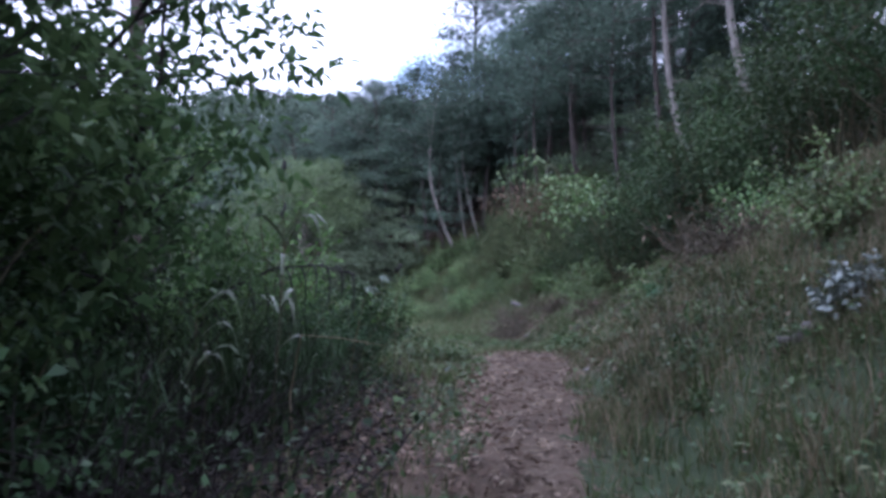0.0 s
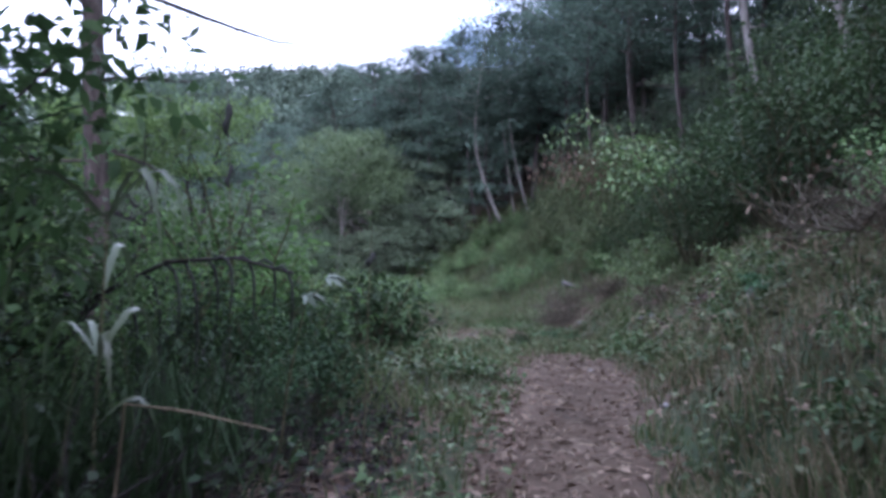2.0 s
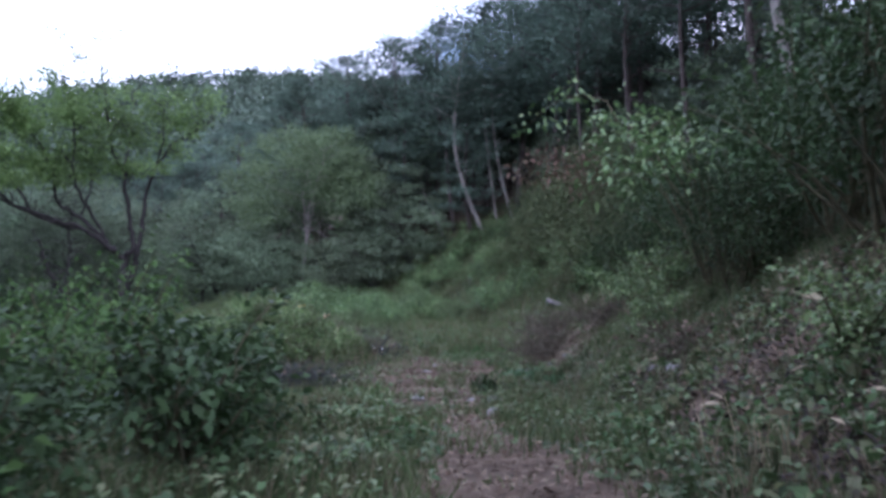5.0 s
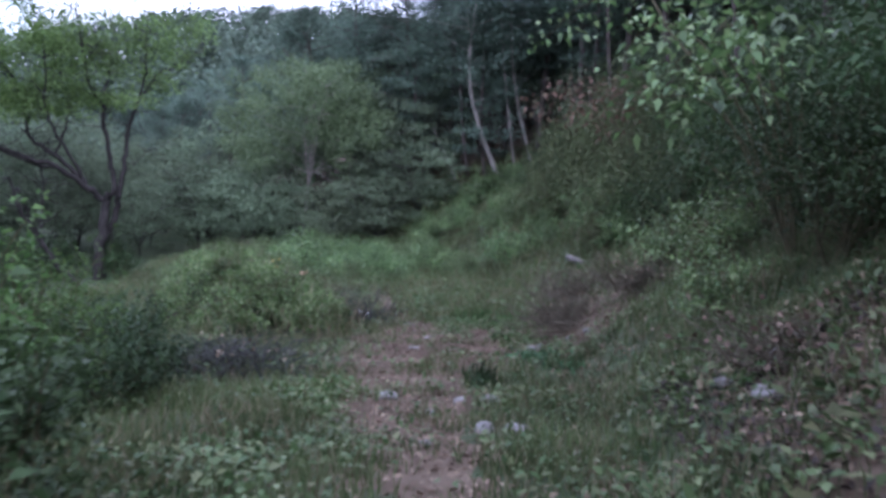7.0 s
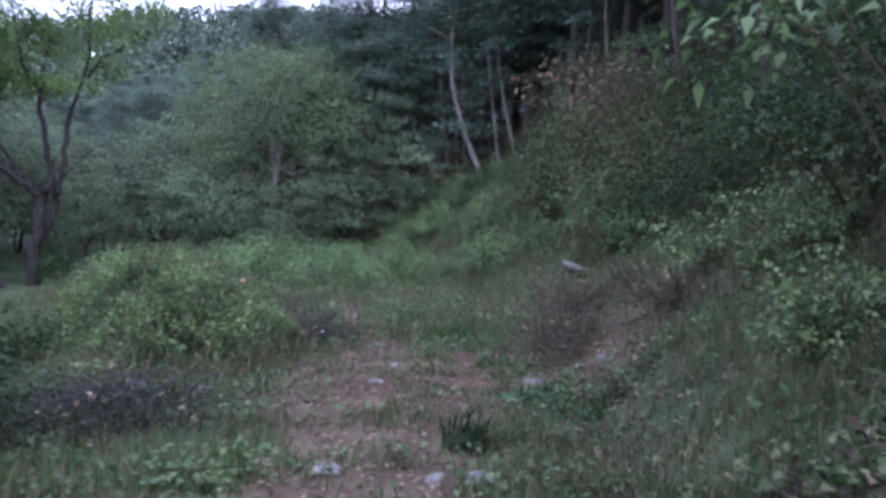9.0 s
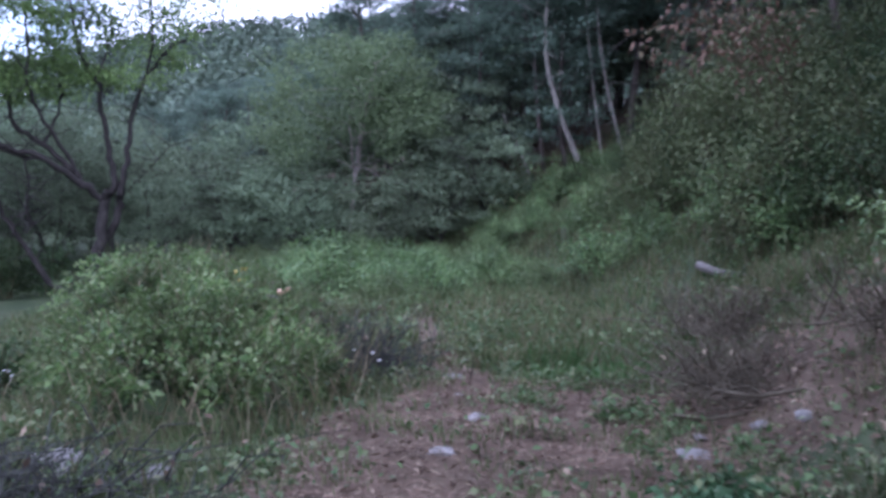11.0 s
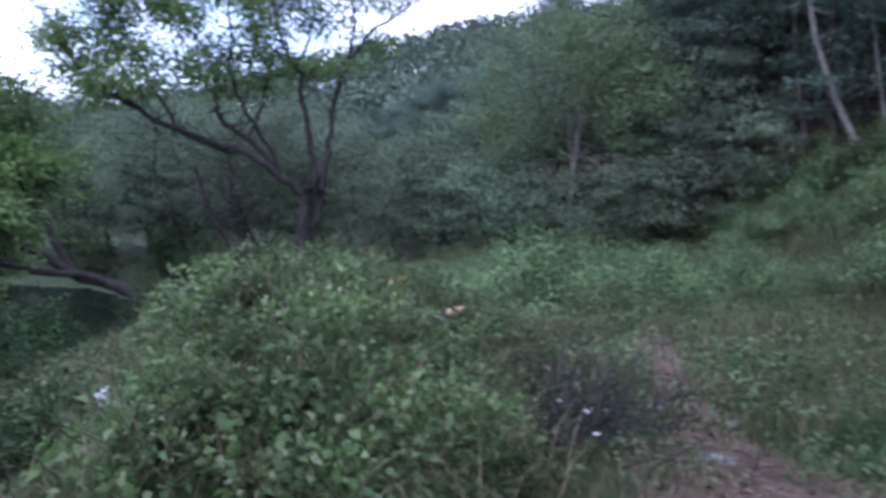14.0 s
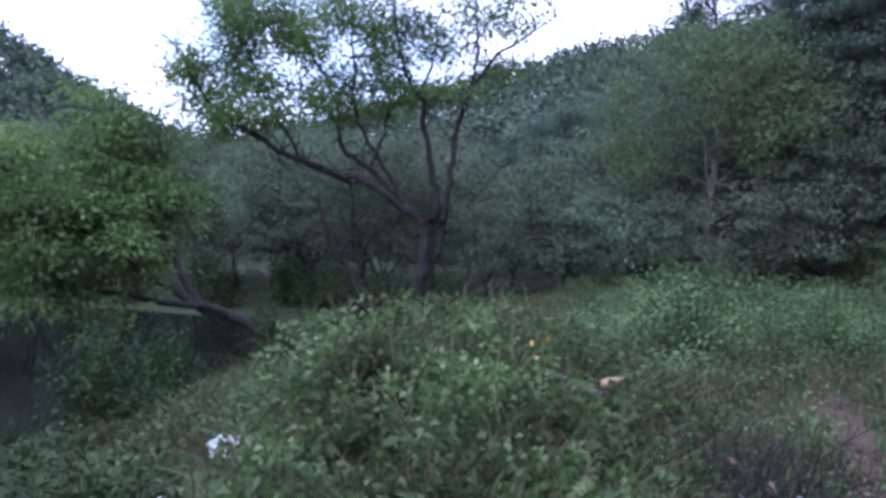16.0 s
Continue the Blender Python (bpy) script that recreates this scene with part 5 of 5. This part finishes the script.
def crumple(name, x, y, z, size, seed, label, material, category):
    """Crumpled thin sheet."""
    g = np.random.default_rng(seed)
    bm = bmesh.new()
    bmesh.ops.create_icosphere(bm, subdivisions=4, radius=1)
    off = Vector(g.uniform(-9, 9, 3))
    for v in bm.verts:
        c0 = v.co.copy()
        r = 0.7 + 0.5 * noise.noise(c0 * 1.5 + off) + 0.38 * abs(noise.noise(c0 * 3.7 + off)) + 0.16 * abs(noise.noise(c0 * 8 + off))
        v.co = Vector((c0.x * r * size * 1.1, c0.y * r * size * 0.8, (c0.z * r + 0.45) * size * 0.42 + 0.12 * size * noise.noise(c0 * 3.3 + off)))
    me = bpy.data.meshes.new(name)
    bm.to_mesh(me)
    bm.free()
    solid(name, me, material, (x, y, z), label, category)


crumple("plastic_bag", -7.85, 24.2, float(land(-7.85, 24.2)) + 0.14, 0.4, 3, "crumpled white plastic bag lying in the weeds by the pond", M_PLASTIC, "plastic bag")
crumple("plastic_bag", -7.75, 23.1, float(land(-7.75, 23.1)) + 0.06, 0.1, 4, "small crumpled white plastic bag in the weeds", M_PLASTIC, "plastic bag")
for i in range(16):
    x, y = -2.35 + hp.normal() * 0.5, 23.3 + hp.normal() * 0.5
    crumple("paper_scrap", x, y, float(land(x, y)) + 0.16 + 0.12 * abs(hp.normal()), hp.uniform(0.018, 0.036), 20 + i, "small white scrap on the burnt pile", M_PLASTIC, "litter scrap")

HEAP_Z = float(land(-4.3, 22.6))
brk = thing("broken_branch", (-3.12, 23.2, HEAP_Z + 0.86 * float(heap_height(1.18, 0.6)) + 0.34), "snapped branch with raw orange wood stuck in the vines", "branch")
tb = Tubes(7)
tb.add(wander(hp, (-0.3, 0, 0.03), (1, 0.1, -0.1), 0.42, 5, 0.05), np.linspace(0.016, 0.022, 6))
part("bark_piece", tb.mesh("bark_piece"), M_PALE_WOOD, brk)
tb = Tubes(7)
tb.add(np.array([(0.1, 0.04, -0.01), (0.16, 0.05, 0.0), (0.21, 0.06, 0.02), (0.26, 0.05, 0.05)]), np.array([0.03, 0.035, 0.022, 0.004]))
part("raw_end", tb.mesh("raw_end"), M_RAW, brk, "splintered orange wood")
yl = thing("yellow_leaf", (-3.5, 23.2, HEAP_Z + 0.86 * float(heap_height(0.8, 0.6)) + 0.38), "single bright yellow leaf spray on the vines", "leaf")
v, f = tuft_leaves(hp, np.array([[0, 0, 0], [0.03, 0.02, 0.04]]), 0.03, 4, 0.08, 0.04)
part("blade", quick_mesh("yellow_blade", v, f), M_YELLOW, yl)


def seed_stalk(x, y, height, pods, seed, label):
    """A dry weed stalk with dark hanging seed heads."""
    g = np.random.default_rng(seed)
    top = thing("seed_stalk", spot(x, y, 0.05), label, "dry stalk", "dry stalks")
    tb = Tubes(5)
    s = wander(g, (0, 0, 0), (0.01, 0.01, 1), height, 8, 0.012)
    tb.add(s, np.linspace(0.007, 0.002, 9))
    part("stalk", tb.mesh("stalk"), M_STEM, top)
    for zc, ln, r in pods:
        p = np.array([np.interp(zc, s[:, 2], s[:, k]) for k in range(3)])
        hb = Tubes(6)
        u = np.linspace(0, 1, 7)
        hb.add(np.stack([p[0] + 0.015 * np.sin(u * 6), p[1] + 0.01 * np.cos(u * 5), p[2] - u * ln], 1), r * np.array([0.2, 0.8, 1, 0.7, 1, 0.75, 0.15]))
        part("seed_head", hb.mesh("seed_head"), M_ASH, top, "dark dried seed head")


seed_stalk(-1.72, 8.0, 2.5, [(2.3, 0.26, 0.032), (1.85, 0.19, 0.022)], 5, "tall dry stalk with dark hanging seed heads")
seed_stalk(-0.47, 6.55, 1.3, [(1.2, 0.08, 0.02)], 6, "dry stalk with one dark seed head at the path")
wlf = thing("pale_leaf", (-0.52, 6.02, 1.27), "two large pale wilted leaves hanging over the path's edge", "leaf")
fan = np.radians(np.array([-62, -30, 0, 30, 62]))
lobes = np.concatenate([np.stack([np.cos(fan + s), 0.8 * np.sin(fan + s), np.sin(fan + s) * 0.3 - 0.1], 1) for s in (0.0, -0.35)])
roots = np.repeat(np.array([[-0.02, 0, 0.02], [-0.12, 0, -0.06]]), 5, 0)
v, f = leaf_quads(hp, roots, lobes, np.tile([0.07, 0.11, 0.14, 0.1, 0.07], 2), np.tile([0.03, 0.04, 0.045, 0.04, 0.03], 2), 0.2, face=np.tile([0.0, -0.35, 0.94], (10, 1)))
part("blade", quick_mesh("pale_blade", v, f), plain("pale_leaf", (0.16, 0.20, 0.15), 0.6), wlf)
tb = Tubes(4)
tb.add(np.array([(-0.3, 0.05, -1.1), (-0.22, 0.03, -0.5), (-0.12, 0.0, -0.1), (0, 0, 0.02)]), np.array([0.006, 0.005, 0.004, 0.003]))
part("stem", tb.mesh("leaf_stem"), M_STEM, wlf)

stem = thing("dry_weed", spot(-0.98, 4.9, 0.02), "long thin pale dry stem bent across the scrub", "dry stalk", "dry stalks")
tb = Tubes(5)
z0 = float(land(-0.98, 4.9))
tb.add(np.array([(0, 0, 0), (-0.02, -0.02, 0.4), (0.06, -0.08, 0.97 - z0), (0.3, -0.14, 0.96 - z0), (0.58, -0.2, 0.92 - z0)]), np.array([0.006, 0.006, 0.005, 0.004, 0.002]))
part("stalk", tb.mesh("dry_stem"), M_STRAW, stem)
brush = make_brush("dead_bush", 88, 1.2, 0.3, 160, M_DEAD, "dull brown leaf and twig debris on the bank", leaves=70, leaf_mat=M_LITTER)
brush.matrix_basis = pose(*spot(2.75, 14.2, 0.03))
for i, (x, y, size) in enumerate([(2.5, 13.8, 0.13), (2.72, 14.3, 0.16), (2.45, 14.5, 0.1)]):
    make_stone(x, y, size, 0.6, 140 + i, "grey stone lying in the foot of the bank")

# ---- far woods on the hills ----
fw = np.random.default_rng(91)
cx, cy = [], []
while len(cx) < 5200:
    a = radians(fw.uniform(-35, 95))
    r = 52 + 150 * fw.random() ** 0.8
    x, y = -1 - r * math.sin(a), 18.5 + r * math.cos(a)
    if ((x + 24) / 15) ** 2 + ((y - 18) / 18.5) ** 2 < 1.2 or (6 < hill_off(x, y) < 30 and r < 60):
        continue
    cx.append(x)
    cy.append(y)
cx, cy = np.array(cx), np.array(cy)
cz = land(cx, cy)
per = 64
tall = fw.uniform(4.5, 8.5, len(cx))
wide = fw.uniform(1.5, 2.6, len(cx))
c = np.repeat(np.stack([cx, cy, cz + tall * 0.55], 1), per, 0)
ball = unit(fw.normal(size=c.shape)) * fw.uniform(0.55, 1.05, (len(c), 1))
ball[:, 2] = np.where(ball[:, 2] < -0.3, ball[:, 2] * -0.7, ball[:, 2])
off = ball * np.repeat(np.stack([wide, wide, tall * 0.45], 1), per, 0)
n = len(c)
v, f = leaf_quads(fw, c + off, ball + fw.normal(size=c.shape) * 0.6, fw.uniform(0.5, 1.05, n), fw.uniform(0.3, 0.65, n), 0.15, face=ball + np.array([0, 0, 0.6]))
solid("far_woods", quick_mesh("far_woods", v, f), M_PINE_FAR, (0, 0, 0), "mixed green woods covering the far hillsides", "woods", kind="stuff")

# ---- ground cover ----
gc = np.random.default_rng(95)


def scatter(count, x0, x1, y0, y1, chance):
    x, y = gc.uniform(x0, x1, count), gc.uniform(y0, y1, count)
    k = gc.random(count) < chance(x, y)
    return x[k], y[k]


def grass_chance(x, y):
    off = path_off(x, y)
    thin = smooth01(0.75, 1.5, off) * np.clip(0.6 + 0.4 * wave(x, y, 1.3, 8) + 0.5 * wave(x, y, 0.4, 19), 0.28, 1)
    sparse = np.where(off < 1.1, np.clip(0.12 + 0.4 * wave(x, y, 0.45, 33), 0, 0.5), 0) * (y > 10.5)
    heapish = heap_height(x + 4.3, y - 22.6) > 0.2
    bag = ((x + 6.9) / 1.4) ** 2 + ((y - 23.4) / 1.2) ** 2 < 1
    burnt = ((x + 2.4) / 0.9) ** 2 + ((y - 23.5) / 0.8) ** 2 < 1
    wet = ((x + 24) / 13.5) ** 2 + ((y - 18) / 17) ** 2 < 1.02
    dark = np.where((x < -0.45) & (y < 7.5), 0.1, np.where((x < 0.3) & (y < 7.5), 0.22, np.where((x > 2.1) & (x < 4.2) & (y > 8.5) & (y < 15), 0.35, 1)))
    bare = np.where((x > 1.2) & (x < 3.4) & (y > 19.5) & (y < 23.5), 0.35, 1)
    return np.clip((thin + sparse) * dark * bare, 0, 1) * ~heapish * ~wet * ~burnt * np.where(bag, 0.3, 1)


def grass(name, count, box, height, width, material, label, bias):
    x, y = scatter(count, *box, bias)
    n = len(x)
    tallness = np.clip(0.55 + 0.35 * smooth01(1.0, 3.5, path_off(x, y)) + 0.3 * wave(x, y, 0.8, 12) + 0.25 * wave(x, y, 0.3, 27), 0.25, 1.5)
    h = height * tallness * gc.uniform(0.5, 1.25, n)
    a = gc.uniform(0, math.tau, n)
    reach = h * gc.uniform(0.15, 0.75, n)
    v, f = blades(gc, np.stack([x, y, land(x, y) - 0.01], 1), np.stack([np.cos(a) * reach, np.sin(a) * reach], 1), h, width * gc.uniform(0.7, 1.3, n))
    solid(name, quick_mesh(name, v, f), material, (0, 0, 0), label, "grass", kind="stuff")


near_box, far_box = (-5.5, 4.8, 2.5, 26), (-12, 8, 24, 44)
grass("green_grass", 210000, near_box, 0.22, 0.011, M_GRASS, "tufty green grass along the path", grass_chance)
grass("green_grass", 90000, far_box, 0.45, 0.018, M_BRIGHT_SLOPE, "long olive-green grass on the farther slope, lightened to brighten it", grass_chance)
grass("dry_grass", 80000, near_box, 0.26, 0.007, M_DRYGRASS, "dry straw-coloured grass among the green", lambda x, y: grass_chance(x, y) * np.clip(0.5 + 0.6 * wave(x, y, 1.9, 15) + 0.6 * (x > 1.3) * (y < 14), 0, 1))
grass("dry_grass", 46000, far_box, 0.42, 0.013, M_DRYGRASS, "dry olive-brown grass on the farther slope", grass_chance)
grass("dry_grass", 26000, (0.9, 4.6, 2.5, 10), 0.3, 0.007, M_DRYGRASS, "dry straw-coloured grass on the bank by the start", lambda x, y: grass_chance(x, y) * np.clip(0.6 + 0.6 * wave(x, y, 0.9, 25), 0.1, 1))
grass("bank_grass", 26000, (-14, -6, 10, 30), 0.4, 0.014, M_GRASS, "rank grass on the slope to the pond", grass_chance)


def flat_leaves(name, count, box, length, ratio, lift, tilt, material, label, chance, category):
    x, y = scatter(count, *box, chance)
    n = len(x)
    at = np.stack([x, y, land(x, y) + gc.uniform(0.005, lift, n)], 1)
    way = gc.normal(size=(n, 3)) * np.array([1, 1, tilt])
    ln = length * gc.uniform(0.5, 1.4, n)
    v, f = leaf_quads(gc, at, way, ln, ln * ratio * gc.uniform(0.7, 1.3, n), 0.05, 0.2, face=np.tile([0, 0, 1.0], (n, 1)))
    solid(name, quick_mesh(name, v, f), material, (0, 0, 0), label, category, kind="stuff")


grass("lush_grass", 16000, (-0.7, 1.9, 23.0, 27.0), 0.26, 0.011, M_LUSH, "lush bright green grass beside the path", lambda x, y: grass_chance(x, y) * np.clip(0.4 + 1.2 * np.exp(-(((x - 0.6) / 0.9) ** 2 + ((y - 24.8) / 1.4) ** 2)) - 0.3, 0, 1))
flat_leaves("straw", 16000, (-2.5, 2.6, 3, 25), 0.13, 0.045, 0.04, 0.2, M_STRAW, "pale straw and twigs lying on the path", lambda x, y: np.where(y < 11.5, 1, 0.3) * np.clip(1.1 - 0.6 * path_off(x, y) + 0.5 * wave(x, y, 0.5, 51), 0.03, 1), "straw")
flat_leaves("weeds", 170000, near_box, 0.06, 0.6, 0.16, 0.45, M_WEED, "low broad-leaved weeds along the path", lambda x, y: grass_chance(x, y) * np.clip(0.5 + 0.7 * wave(x, y, 0.9, 21), 0.05, 1), "weeds")
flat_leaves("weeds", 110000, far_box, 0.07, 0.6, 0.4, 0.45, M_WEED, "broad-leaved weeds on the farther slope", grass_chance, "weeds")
flat_leaves("weeds", 16000, (-11.5, -6, 17, 28), 0.09, 0.55, 0.4, 0.5, M_WEED, "pale green weeds by the pond", grass_chance, "weeds")
flat_leaves("fallen_leaves", 46000, (-3, 3.5, 2, 27), 0.055, 0.5, 0.025, 0.18, M_LITTER, "brown fallen leaves covering the path", lambda x, y: np.clip(1.2 - 0.62 * path_off(x, y) + 0.5 * wave(x, y, 0.35, 40), 0.10, 1), "leaf litter")
flat_leaves("straw", 60000, (-3, 3.5, 2, 27), 0.11, 0.06, 0.035, 0.16, M_LITTER, "dry straw and needles strewn on the path", lambda x, y: np.where(y < 11.5, 1, 0.5) * np.clip(1.35 - 0.6 * path_off(x, y), 0.12, 1), "straw")
# darkened leaves stand in for the shade on the thicket's ground
flat_leaves("fallen_leaves", 26000, (-4, -0.3, 1.5, 9), 0.06, 0.45, 0.05, 0.3, M_DARK_LITTER, "fallen leaves under the thicket, darkened for its shade", lambda x, y: np.full_like(x, 0.8), "leaf litter")
flat_leaves("fallen_leaves", 16000, (1.4, 4.5, 5, 24), 0.06, 0.45, 0.05, 0.3, M_LITTER, "brown fallen leaves on the bank", lambda x, y: np.clip(0.5 + 0.6 * wave(x, y, 1.4, 30), 0, 1), "leaf litter")
flat_leaves("fallen_leaves", 6000, (-1.7, 0.4, 1.5, 8.5), 0.06, 0.45, 0.05, 0.3, M_LITTER, "brown fallen leaves between the path and the thicket", lambda x, y: np.clip(0.75 + 0.45 * x + 0.3 * wave(x, y, 0.5, 44), 0.05, 1), "leaf litter")
flat_leaves("dead_leaves", 5500, (2.2, 4.6, 8, 15.5), 0.075, 0.42, 0.1, 0.6, M_LITTER, "dry brown leaves lying thick on the bank", lambda x, y: np.clip(0.3 + 0.75 * wave(x, y, 0.7, 61), 0.03, 1), "leaf litter")
flat_leaves("dead_leaves", 12000, (2.0, 4.6, 8, 15.5), 0.08, 0.42, 0.06, 0.4, M_DARK_LITTER, "darker fallen leaves on the bank", lambda x, y: np.clip(0.5 - 0.6 * wave(x, y, 0.7, 61), 0.05, 1), "leaf litter")
flat_leaves("dead_leaves", 900, (2.2, 4.6, 8, 15.5), 0.13, 0.3, 0.16, 0.6, M_STRAW, "pale dry leaves and bark bits on the bank", lambda x, y: np.clip(0.3 + 0.8 * wave(x, y, 0.6, 65), 0, 1), "leaf litter")
flat_leaves("weeds", 9000, (1.6, 4.6, 7, 15.5), 0.085, 0.6, 0.14, 0.45, M_WEED, "scattered broad weeds among dead leaves on the bank", lambda x, y: np.clip(0.35 + 0.8 * wave(x, y, 0.8, 77), 0.04, 1), "weeds")
flat_leaves("straw", 22000, (-1.5, 3.4, 18.5, 23.6), 0.12, 0.05, 0.05, 0.25, M_LITTER, "trampled dry stems over the bare ground", lambda x, y: np.clip(1.3 - 0.55 * path_off(x, y) + 0.4 * wave(x, y, 0.5, 70), 0.04, 1), "straw")
